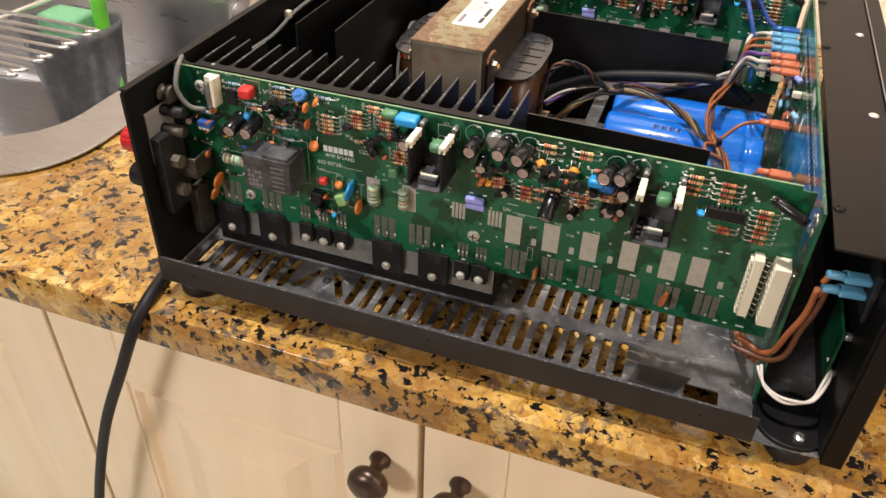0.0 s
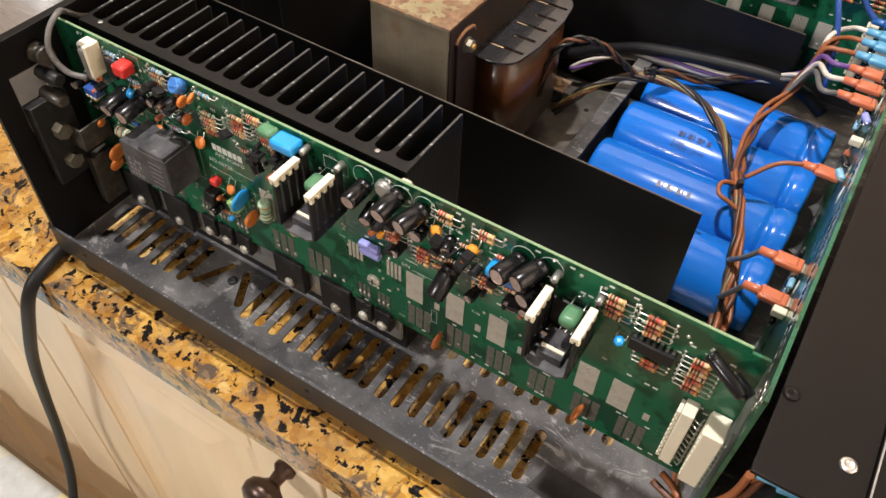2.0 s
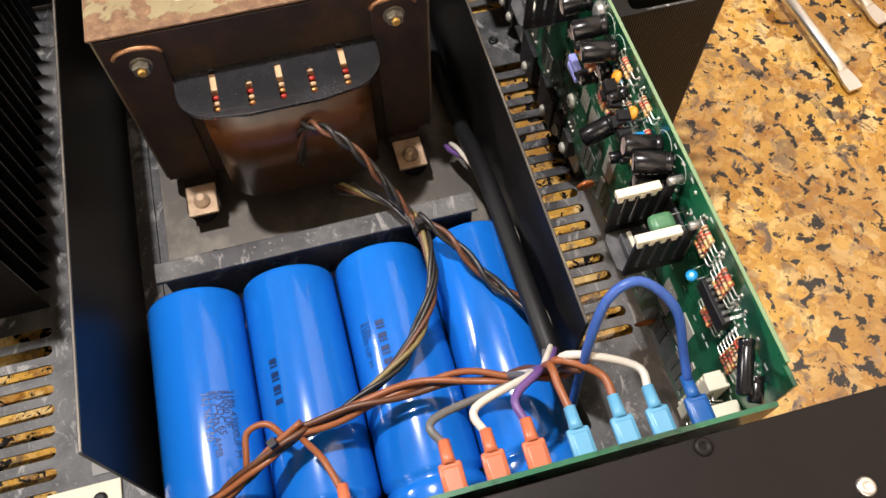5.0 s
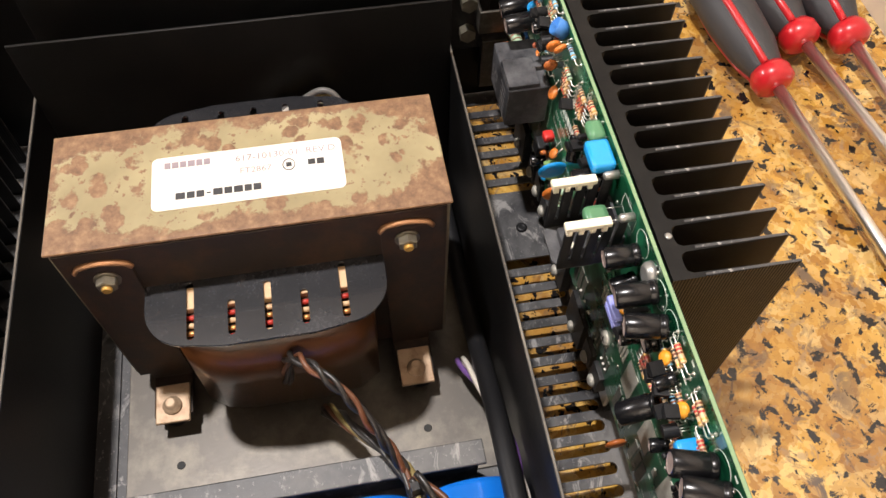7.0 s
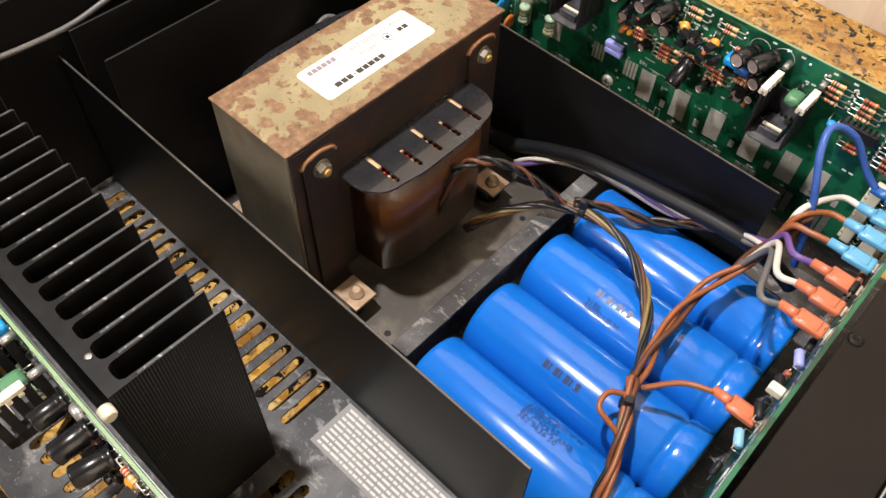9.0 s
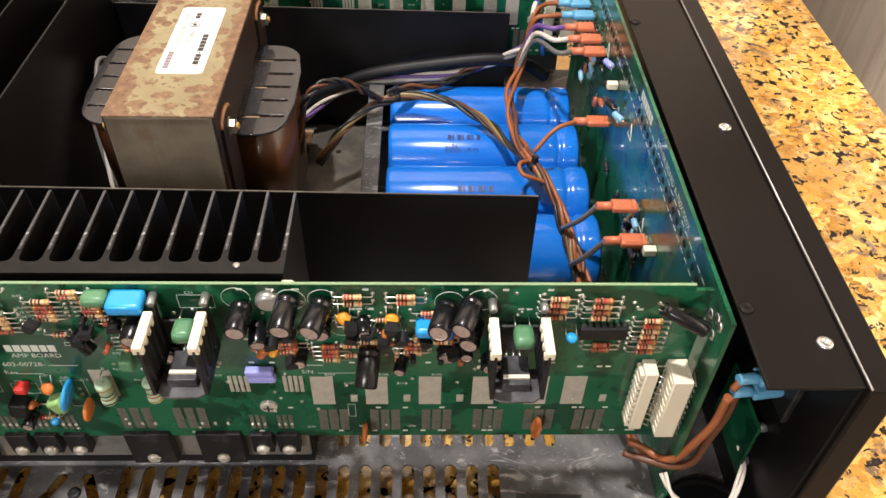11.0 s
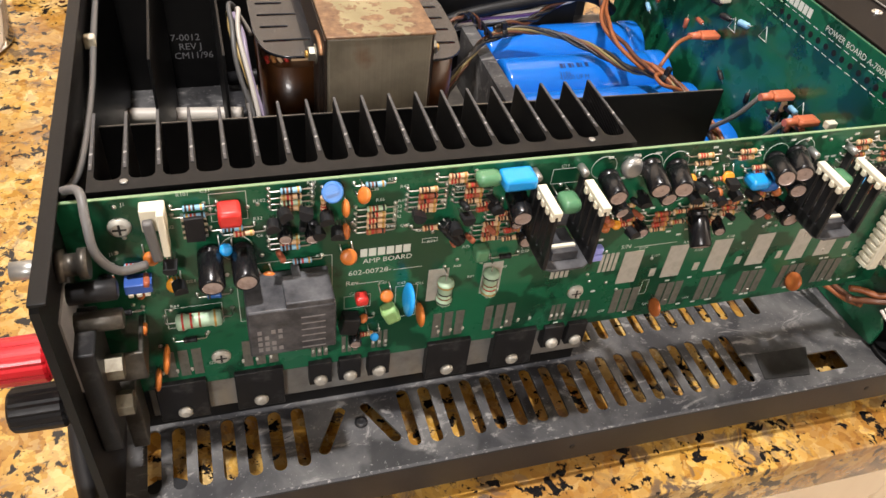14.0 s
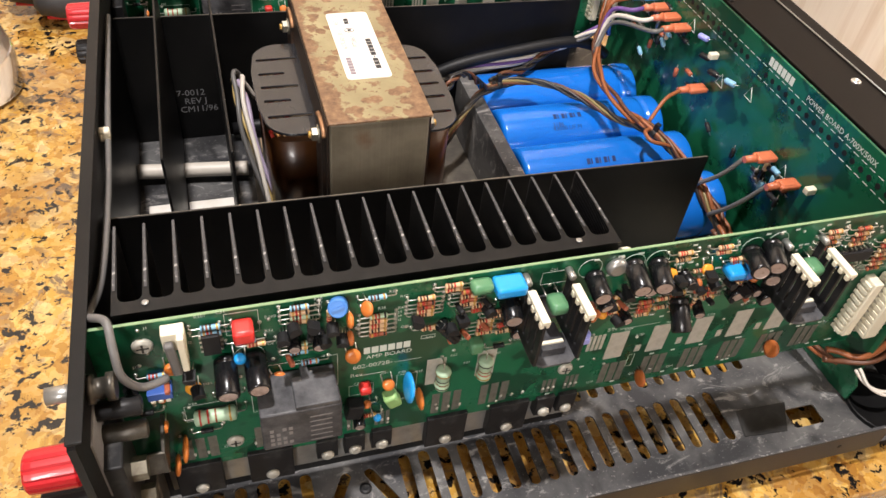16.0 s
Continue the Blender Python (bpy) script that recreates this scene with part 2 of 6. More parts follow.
DULLPAD = worn("dull_tinned_pad", (0.17, 0.165, 0.14), (0.10, 0.105, 0.085), (0.35, 0.55), 0.35, 300)
SILK = mat("white_screen_ink", (0.62, 0.66, 0.60), 0.5)
PLASTIC = worn("black_plastic", (0.014, 0.014, 0.015), (0.07, 0.068, 0.066), (0.3, 0.55), scale=110, amount=(0.55, 0.85))
RELAYTOP = worn("dusty_black_cover", (0.028, 0.028, 0.032), (0.13, 0.13, 0.135), (0.35, 0.6), scale=90, amount=(0.4, 0.75))
SLEEVE = mat("black_sleeve", (0.007, 0.007, 0.008), 0.24)
CANTOP = worn("capacitor_can_end", (0.50, 0.40, 0.36), (0.22, 0.15, 0.13), (0.3, 0.5), 0.5, 300)
ORANGE = mat("orange_ceramic", (0.58, 0.17, 0.03), 0.35, coat=0.3)
RUSSET = mat("brown_ceramic", (0.42, 0.12, 0.03), 0.4)
YELLOW = mat("yellow_epoxy", (0.72, 0.30, 0.025), 0.35, coat=0.2)
RED = mat("red_film_capacitor", (0.62, 0.035, 0.03), 0.35, coat=0.3)
SKY = mat("blue_film_capacitor", (0.015, 0.30, 0.72), 0.3, coat=0.4)
LIME = mat("green_film_capacitor", (0.085, 0.22, 0.11), 0.35, coat=0.2)
PALE = mat("pale_green_resistor", (0.38, 0.52, 0.36), 0.45)
TAN = mat("tan_resistor", (0.62, 0.42, 0.24), 0.45)
BLUEBODY = mat("light_blue_resistor", (0.22, 0.44, 0.60), 0.4)
RUST = mat("red_brown_resistor", (0.36, 0.10, 0.05), 0.45)
BAND_RED, BAND_BLACK = mat("red_band", (0.42, 0.03, 0.02), 0.4), mat("black_band", (0.02, 0.018, 0.016), 0.4)
BAND_GOLD, BAND_BROWN = mat("gold_band", (0.48, 0.28, 0.07), 0.35, 0.4), mat("brown_band", (0.20, 0.06, 0.02), 0.4)
IVORY = mat("ivory_nylon", (0.74, 0.69, 0.54), 0.45)
GRASSY = mat("light_green_film_capacitor", (0.26, 0.44, 0.16), 0.4, coat=0.2)
LILAC = mat("lilac_body", (0.30, 0.32, 0.72), 0.4)


def can_blue():
    m = mat("blue_capacitor_sleeve", rough=0.22, coat=0.5)
    n = Nodes(m)
    n.color(n.mix(n.ramp(n.noise(25, 4), (0.4, 0.0), (0.8, 0.6)), (0.007, 0.145, 0.60), (0.010, 0.175, 0.66)))
    n.rough(n.noise(60, 4), 0.14, 0.24)
    n.bump(n.noise(90, 3), 0.04, 0.0006)
    return m


CANBLUE = can_blue()
PAPER = worn("brown_insulating_paper", (0.062, 0.022, 0.006), (0.012, 0.006, 0.004), (0.22, 0.42), scale=45, coat=0.2)
FISHPAPER = worn("slate_bobbin_film", (0.014, 0.0146, 0.017), (0.034, 0.035, 0.041), (0.16, 0.36), scale=25, coat=0.6)
COPPER = mat("enamelled_copper", (0.62, 0.30, 0.10), 0.3, 0.6)
# rusty steel, darkened further for the shade on the transformer's ends
RUSTY_AND_SHADE = worn("rusty_bracket_and_shade", (0.024, 0.017, 0.013), (0.065, 0.032, 0.017), (0.4, 0.65), 0.3, 80)
TABTAN = worn("tarnished_tan_tab", (0.46, 0.33, 0.22), (0.24, 0.14, 0.08), (0.35, 0.6), 0.3, 140)
COPPERY = worn("bare_bracket_edge", (0.42, 0.22, 0.11), (0.22, 0.12, 0.07), (0.35, 0.6), 0.6, 150)
LABEL = worn("white_label", (0.74, 0.71, 0.66), (0.62, 0.58, 0.50), (0.4, 0.5), scale=40)
INK = mat("black_ink", (0.03, 0.03, 0.032), 0.5)
LABELINK = mat("pale_violet_ink", (0.24, 0.20, 0.22), 0.5)
FAINT = mat("faded_ink", (0.21, 0.20, 0.20), 0.5)
WARN = worn("grey_label", (0.27, 0.265, 0.255), (0.20, 0.195, 0.19), (0.4, 0.6), scale=50)
WHITEINK = mat("white_ink", (0.66, 0.65, 0.62), 0.5)
CABLE = mat("black_rubber_cable", (0.009, 0.009, 0.010), 0.5, spec=0.35)
for dull in (BLACK, ANODISED, ANODISED_CUT, FRONT, PLASTIC):
    dull.node_tree.nodes["Principled BSDF"].inputs["Specular IOR Level"].default_value = 0.28
FRONT.node_tree.nodes["Principled BSDF"].inputs["Specular IOR Level"].default_value = 0.2
W_GREY = mat("grey_wire", (0.13, 0.125, 0.12), 0.4)
W_BLACK = mat("black_wire", (0.02, 0.018, 0.017), 0.35)
W_BROWN = mat("brown_wire", (0.11, 0.042, 0.020), 0.4)
W_ORANGE = mat("orange_brown_wire", (0.27, 0.088, 0.032), 0.4)
W_WHITE = mat("white_wire", (0.62, 0.57, 0.50), 0.4)
W_BLUE = mat("blue_wire", (0.04, 0.10, 0.36), 0.35)
W_VIOLET = mat("violet_wire", (0.14, 0.07, 0.24), 0.4)
W_CREAM = mat("cream_wire", (0.50, 0.36, 0.14), 0.4)
W_PALE_LILAC = mat("pale_lilac_wire", (0.34, 0.28, 0.38), 0.4)
W_OLIVE = mat("yellow_green_wire", (0.20, 0.155, 0.06), 0.4)
TERM_RED = mat("orange_crimp_sleeve", (0.54, 0.15, 0.07), 0.3, coat=0.3)
TERM_BLUE = mat("light_blue_crimp_sleeve", (0.12, 0.36, 0.56), 0.3, coat=0.3)
TERM_NAVY = mat("dark_blue_crimp_sleeve", (0.02, 0.11, 0.36), 0.3, coat=0.3)
POST_RED = mat("red_binding_post", (0.45, 0.012, 0.018), 0.3, coat=0.3)
BRONZE = worn("dark_bronze", (0.085, 0.058, 0.046), (0.13, 0.09, 0.07), (0.25, 0.42), 0.8, 60)



# ---- mesh helpers ----
def box(bm, x0, x1, y0, y1, z0, z1, mi=0, bevel=0.0, m=None):
    made = bmesh.ops.create_cube(bm, size=1.0)["verts"]
    at = Matrix.Translation(((x0 + x1) / 2, (y0 + y1) / 2, (z0 + z1) / 2)) @ Matrix.Diagonal((x1 - x0, y1 - y0, z1 - z0, 1))
    bmesh.ops.transform(bm, matrix=(m or Matrix()) @ at, verts=made)
    faces = {f for v in made for f in v.link_faces}
    for f in faces:
        f.material_index = mi
    if bevel:
        edges = {e for f in faces for e in f.edges}
        out = bmesh.ops.bevel(bm, geom=list(edges), offset=bevel, segments=2, affect="EDGES", profile=0.6)
        for f in out["faces"]:
            f.material_index = mi
            f.smooth = True


def turned(bm, rings, seg=16, mi=0, m=None, caps=True, smooth=True, squash=1.0):
    """A turned body: rings of (height, radius[, material]) along local z."""
    m = m or Matrix()
    loops = []
    for r in rings:
        h, rad = r[0], r[1]
        loops.append([bm.verts.new(m @ Vector((rad * math.cos(2 * math.pi * k / seg), squash * rad * math.sin(2 * math.pi * k / seg), h))) for k in range(seg)])
    for n in range(len(loops) - 1):
        use = rings[n][2] if len(rings[n]) > 2 else mi
        for k in range(seg):
            f = bm.faces.new((loops[n][k], loops[n][(k + 1) % seg], loops[n + 1][(k + 1) % seg], loops[n + 1][k]))
            f.material_index, f.smooth = use, smooth
    if caps:
        f = bm.faces.new(loops[0][::-1])
        f.material_index = rings[0][2] if len(rings[0]) > 2 else mi
        f = bm.faces.new(loops[-1])
        f.material_index = rings[-1][2] if len(rings[-1]) > 2 else mi


def smooth_path(points, steps=6):
    """Points along a smooth line through the given ones."""
    p = [Vector(a) for a in points]
    p = [2 * p[0] - p[1]] + p + [2 * p[-1] - p[-2]]
    out = []
    for n in range(1, len(p) - 2):
        for k in range(steps):
            t = k / steps
            a, b, c, d = p[n - 1], p[n], p[n + 1], p[n + 2]
            out.append(0.5 * (2 * b + (c - a) * t + (2 * a - 5 * b + 4 * c - d) * t * t + (3 * b - a - 3 * c + d) * t**3))
    return out + [p[-2]]


def tube(bm, points, radius, seg=8, mi=0, steps=6, raw=False):
    line = [Vector(a) for a in points] if raw or steps == 0 else smooth_path(points, steps)
    loops, side = [], None
    for n, at in enumerate(line):
        ahead = (line[min(n + 1, len(line) - 1)] - line[max(n - 1, 0)]).normalized()
        if side is None:
            side = ahead.orthogonal().normalized()
        side = (side - ahead * side.dot(ahead)).normalized()
        up = ahead.cross(side)
        loops.append([bm.verts.new(at + radius * (math.cos(2 * math.pi * k / seg) * side + math.sin(2 * math.pi * k / seg) * up)) for k in range(seg)])
    for a, b in zip(loops, loops[1:]):
        for k in range(seg):
            f = bm.faces.new((a[k], a[(k + 1) % seg], b[(k + 1) % seg], b[k]))
            f.material_index, f.smooth = mi, True
    for loop in (loops[0][::-1], loops[-1]):
        bm.faces.new(loop).material_index = mi


def prism(bm, outline, h0, h1, mi=0, m=None, smooth=False):
    """A flat outline of (x, y) drawn up from h0 to h1 along local z."""
    m = m or Matrix()
    low = [bm.verts.new(m @ Vector((x, y, h0))) for x, y in outline]
    top = [bm.verts.new(m @ Vector((x, y, h1))) for x, y in outline]
    faces = [bm.faces.new(low[::-1]), bm.faces.new(top)]
    for k in range(len(low)):
        f = bm.faces.new((low[k], low[(k + 1) % len(low)], top[(k + 1) % len(low)], top[k]))
        f.smooth = smooth
        faces.append(f)
    for f in faces:
        f.material_index = mi


def mesh_of(bm, mats, name="mesh"):
    bmesh.ops.recalc_face_normals(bm, faces=bm.faces)
    me = bpy.data.meshes.new(name)
    bm.to_mesh(me)
    bm.free()
    for m in mats if isinstance(mats, (list, tuple)) else [mats]:
        me.materials.append(m)
    return me


def part(name, bm, mats, parent=None, label="", m=None):
    """One mesh object, under a thing or a part of it."""
    me = bm if isinstance(bm, bpy.types.Mesh) else mesh_of(bm, mats, name)
    ob = new(name, me)
    if parent:
        ob.parent = parent
    if m:
        ob.matrix_basis = m
    return tagged(ob, label)


def thing(name, label, category, m=None, group="", kind=""):
    ob = new(name)
    ob.empty_display_size = 0.02
    if m:
        ob.matrix_basis = m
    return tagged(ob, label, category, group, kind)


def cut_sheet(outer, holes, depth, name="sheet"):
    """A flat sheet with openings that go through it; its top lies at z = 0."""
    c = bpy.data.curves.new(name, "CURVE")
    c.dimensions, c.fill_mode, c.extrude = "2D", "BOTH", depth / 2
    for loop in [outer, *holes]:
        s = c.splines.new("POLY")
        s.points.add(len(loop) - 1)
        for p, (x, y) in zip(s.points, loop):
            p.co = (x, y, 0, 1)
        s.use_cyclic_u = True
    ob = bpy.data.objects.new(name, c)
    scene.collection.objects.link(ob)
    me = bpy.data.meshes.new_from_object(ob.evaluated_get(bpy.context.evaluated_depsgraph_get()))
    bpy.data.objects.remove(ob)
    me.transform(Matrix.Translation((0, 0, -depth / 2)))
    bm = bmesh.new()
    bm.from_mesh(me)
    bmesh.ops.remove_doubles(bm, verts=bm.verts, dist=1e-6)
    bm.to_mesh(me)
    bm.free()
    return me


def written(text, size, m, thick=0.0):
    """The mesh of a line of writing, placed by m."""
    c = bpy.data.curves.new("writing", "FONT")
    c.body, c.size, c.resolution_u = text, size, 2
    ob = bpy.data.objects.new("writing", c)
    scene.collection.objects.link(ob)
    me = bpy.data.meshes.new_from_object(ob.evaluated_get(bpy.context.evaluated_depsgraph_get()))
    bpy.data.objects.remove(ob)
    me.transform(m)
    return me


def add_mesh(bm, me, mi=0):
    n = len(bm.faces)
    bm.from_mesh(me)
    bm.faces.ensure_lookup_table()
    for f in bm.faces[n:]:
        f.material_index = mi
    bpy.data.meshes.remove(me)


def rounded(x0, x1, y0, y1, r, seg=6):
    out = []
    for cx, cy, a in ((x1 - r, y1 - r, 0), (x0 + r, y1 - r, 90), (x0 + r, y0 + r, 180), (x1 - r, y0 + r, 270)):
        for k in range(seg + 1):
            t = radians(a + 90 * k / seg)
            out.append((cx + r * math.cos(t), cy + r * math.sin(t)))
    return out


def slot(x, y0, y1, w=0.0056):
    return rounded(x - w / 2, x + w / 2, y0, y1, w / 2 - 1e-5, 3)


# ---- the kitchen ----
COUNTER_END = 0.62
BACK = 0.640


# paint of the unseen walls, darkened to cut bounced fill light
PLAIN = worn("bounce_cutting_taupe", (0.26, 0.21, 0.165), (0.22, 0.18, 0.14), (0.5, 0.7), scale=6)


def kitchen():
    sink_hole = rounded(-0.80, -0.205, 0.095, 0.52, 0.07)
    top = cut_sheet(rounded(-1.6, COUNTER_END, -0.019, BACK, 0.008, 3), [sink_hole], 0.03)
    ob = part("countertop", top, None)
    top.materials.append(GRANITE)
    bev = ob.modifiers.new("edge", "BEVEL")
    bev.width, bev.segments, bev.limit_method = 0.007, 4, "ANGLE"
    tagged(ob, "polished gold and black speckled granite countertop", "countertop", kind="structure")
    bm = bmesh.new()
    box(bm, -1.6, COUNTER_END, BACK, BACK + 0.08, -0.91, 1.5)
    tagged(part("wall_north", bm, WALL), "cream streaked wall behind the countertop", "wall", kind="structure")
    bm = bmesh.new()
    box(bm, 1.12, 1.2, -2.6, 2.6, -0.91, 1.5)
    tagged(part("wall_east", bm, WALL), "cream panelled wall with upright streaks", "wall", kind="structure")
    # unseen walls that close the room; their dark colour keeps shadows deep
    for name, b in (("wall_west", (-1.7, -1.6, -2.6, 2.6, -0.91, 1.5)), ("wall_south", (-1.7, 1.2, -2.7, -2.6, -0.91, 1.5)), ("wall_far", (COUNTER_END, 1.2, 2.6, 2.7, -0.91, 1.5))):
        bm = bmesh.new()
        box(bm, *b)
        tagged(part(name, bm, PLAIN), "unseen wall, dark taupe to cut bounced light", "wall", kind="structure")
    bm = bmesh.new()
    box(bm, -1.7, 1.2, -2.7, 2.7, -0.96, -0.91)
    floor_mat = worn("beige_floor_tile", (0.42, 0.33, 0.23), (0.34, 0.26, 0.17), (0.2, 0.4), scale=8)
    tagged(part("floor", bm, floor_mat), "beige tiled kitchen floor", "floor", kind="structure")
    # unseen ceiling, kept well below white to hold down bounced light
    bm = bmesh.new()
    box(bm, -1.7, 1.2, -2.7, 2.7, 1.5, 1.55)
    tagged(part("ceiling", bm, mat("unseen_dimmed_ceiling", (0.42, 0.39, 0.35), 0.8)), "unseen ceiling, greyed to cut bounced light", "ceiling", kind="structure")
    # the cabinet carcass below the worktop
    bm = bmesh.new()
    box(bm, -1.6, COUNTER_END - 0.02, 0.020, BACK, -0.91, -0.75)
    box(bm, -1.6, COUNTER_END - 0.02, 0.0215, 0.04, -0.75, -0.0305)
    box(bm, COUNTER_END - 0.04, COUNTER_END - 0.02, 0.04, BACK, -0.75, -0.0305)
    box(bm, -1.6, COUNTER_END - 0.02, 0.014, 0.0215, -0.046, -0.0302, bevel=0.002)
    tagged(part("cabinet_carcass", bm, CREAM), "cream painted base cabinet frame under the countertop", "cabinet", kind="structure")


def cabinet_door(x0, x1, knob_x):
    door = thing("cabinet_door", "cream glazed raised-panel cabinet door with a dark bronze knob", "cabinet door", group="base cabinet doors")
    z0, z1 = -0.72, -0.052
    w = 0.058
    for name, b in (("stile", (x0, x0 + w, z0, z1)), ("stile", (x1 - w, x1, z0, z1)), ("rail", (x0 + w, x1 - w, z1 - w, z1)), ("rail", (x0 + w, x1 - w, z0, z0 + w))):
        bm = bmesh.new()
        box(bm, b[0], b[1], 0.0015, 0.0205, b[2], b[3], bevel=0.0016)
        part(name, bm, CREAM, door)
    # raised panel: a bead, a sunk flat and a raised field
    bm = bmesh.new()
    rings = [(0.0, 0.0035), (0.006, 0.0015), (0.010, 0.006), (0.016, 0.0085), (0.034, 0.0085), (0.052, 0.0035), (0.056, 0.003)]
    loops = []
    for inset, y in rings:
        a, b, c, d = x0 + w + inset, x1 - w - inset, z0 + w + inset, z1 - w - inset
        loops.append([bm.verts.new((px, y, pz)) for px, pz in ((a, c), (b, c), (b, d), (a, d))])
    for p, q in zip(loops, loops[1:]):
        for k in range(4):
            bm.faces.new((p[k], p[(k + 1) % 4], q[(k + 1) % 4], q[k]))
    bm.faces.new(loops[-1])
    part("panel", bm, CREAM, door)
    if knob_x is not None:
        bm = bmesh.new()
        turned(bm, [(0, 0.0075), (0.003, 0.0078), (0.006, 0.005), (0.012, 0.0045), (0.015, 0.008), (0.018, 0.0130), (0.0225, 0.0146), (0.027, 0.0135), (0.030, 0.0095), (0.031, 0.004)], 24,
               m=Matrix.Translation((knob_x, 0.0015, -0.103)) @ Matrix.Rotation(radians(90), 4, "X"))
        part("knob", bm, BRONZE, door, "dark bronze mushroom knob")
    return door


def sink():
    s = thing("kitchen_sink", "stainless steel sink set into the granite countertop", "sink")
    rim = cut_sheet(rounded(-0.86, -0.172, 0.058, 0.575, 0.085, 8), [rounded(-0.80, -0.222, 0.110, 0.52, 0.07, 8)], 0.0022)
    rim.transform(Matrix.Translation((0, 0, 0.0042)))
    rim.materials.append(STEEL)
    ob = part("rim", rim, None, s)
    bev = ob.modifiers.new("edge", "BEVEL")
    bev.width, bev.segments, bev.limit_method = 0.0009, 2, "ANGLE"
    bm = bmesh.new()
    prev = None
    for inset, z in ((0.0, 0.003), (0.004, -0.004), (0.008, -0.02), (0.014, -0.14), (0.022, -0.165), (0.045, -0.178), (0.10, -0.182)):
        loop = [bm.verts.new((x, y, z)) for x, y in rounded(-0.8 + inset, -0.222 - inset, 0.110 + inset, 0.52 - inset, 0.07, 8)]
        if prev:
            for k in range(len(loop)):
                bm.faces.new((prev[k], prev[(k + 1) % len(loop)], loop[(k + 1) % len(loop)], loop[k])).smooth = True
        prev = loop
    bm.faces.new(prev)
    part("basin", bm, STEEL, s)


def sink_caddy():
    c = thing("sink_caddy", "grey plastic sponge caddy standing inside the sink", "caddy")
    grey = worn("grey_plastic", (0.075, 0.078, 0.082), (0.16, 0.16, 0.16), (0.3, 0.5), scale=60)
    bm = bmesh.new()
    prev = None
    for inset, z in ((0.022, -0.1815), (0.014, -0.172), (0.002, -0.03), (0.0, -0.02), (0.003, -0.02), (0.016, -0.165)):
        loop = [bm.verts.new((x, y, z)) for x, y in rounded(-0.487 + inset, -0.372 - inset, 0.352 + inset, 0.442 - inset, 0.03, 5)]
        if prev:
            for k in range(len(loop)):
                bm.faces.new((prev[k], prev[(k + 1) % len(loop)], loop[(k + 1) % len(loop)], loop[k])).smooth = True
        else:
            bm.faces.new(loop[::-1])
        prev = loop
    bm.faces.new(prev)
    part("tub", bm, grey, c)
    bm = bmesh.new()
    box(bm, -0.455, -0.400, 0.372, 0.412, -0.08, -0.006, bevel=0.006)
    part("sponge", bm, worn("mint_sponge", (0.22, 0.50, 0.28), (0.16, 0.40, 0.22), (0.8, 0.95), scale=300), c, "mint green sponge")
    bm = bmesh.new()
    tube(bm, [(-0.388, 0.405, -0.12), (-0.386, 0.403, -0.02), (-0.380, 0.398, 0.02)], 0.009, 10)
    part("brush_handle", bm, mat("lime_plastic", (0.16, 0.62, 0.05), 0.3, coat=0.3), c, "bright lime green brush handle")


def dish_rack():
    r = thing("wire_rack", "chrome wire rack lying over the sink", "dish rack")
    z = 0.0105
    for k in range(4):
        y = 0.214 + 0.0355 * k
        bm = bmesh.new()
        tube(bm, [(-0.62, y - 0.0095, z), (-0.346, y - 0.0095, z), (-0.333, y, z), (-0.346, y + 0.0095, z), (-0.62, y + 0.0095, z)], 0.0019, 8)
        part("wire_loop", bm, CHROME, r)
    for x in (-0.46, -0.56):
        bm = bmesh.new()
        tube(bm, [(x - 0.02, 0.115, 0.0048), (x, 0.25, 0.0048), (x + 0.02, 0.52, 0.0048)], 0.003, 8)
        part("cross_wire", bm, CHROME, r)


def bench():
    b = thing("bench", "low bench with a pastel patchwork cushion beside the cabinets", "bench")
    m = mat("pastel_patchwork", rough=0.9)
    n = Nodes(m)
    pick = n.add("ShaderNodeSeparateColor")
    n.link(n.cells(11, out="Color"), pick.inputs[0])
    tone = n.ramp(pick.outputs[0], (0.1, (0.22, 0.42, 0.46)), (0.35, (0.62, 0.60, 0.56)), (0.6, (0.70, 0.62, 0.30)), (0.85, (0.36, 0.44, 0.58)))
    n.color(n.mix(0.25, tone, n.ramp(n.noise(70, 5), (0.3, 0.3), (0.7, 0.8))))
    bm = bmesh.new()
    box(bm, -1.05, 0.06, -0.40, -0.045, -0.475, -0.429, bevel=0.012)
    part("cushion", bm, m, b)
    bm = bmesh.new()
    box(bm, -1.04, 0.05, -0.39, -0.050, -0.50, -0.475, bevel=0.003)
    part("seat_board", bm, CREAM, b)
    for x in (-1.0, 0.01):
        for y in (-0.36, -0.08):
            bm = bmesh.new()
            box(bm, x - 0.02, x + 0.02, y - 0.02, y + 0.02, -0.91, -0.50, bevel=0.003)
            part("leg", bm, CREAM, b)


kitchen()
bench()
for a, b, k in ((-0.735, -0.435, -0.475), (-0.430, -0.130, None), (-0.126, 0.1735, 0.146), (0.1775, 0.477, 0.205)):
    cabinet_door(a, b, k)
sink()
sink_caddy()
dish_rack()

# ---- the amplifier's chassis ----
PLATE = 0.015
FAR = 0.323  # from the near channel to the far one
BOARD_Y = 0.045
FRONT_X = 0.3625


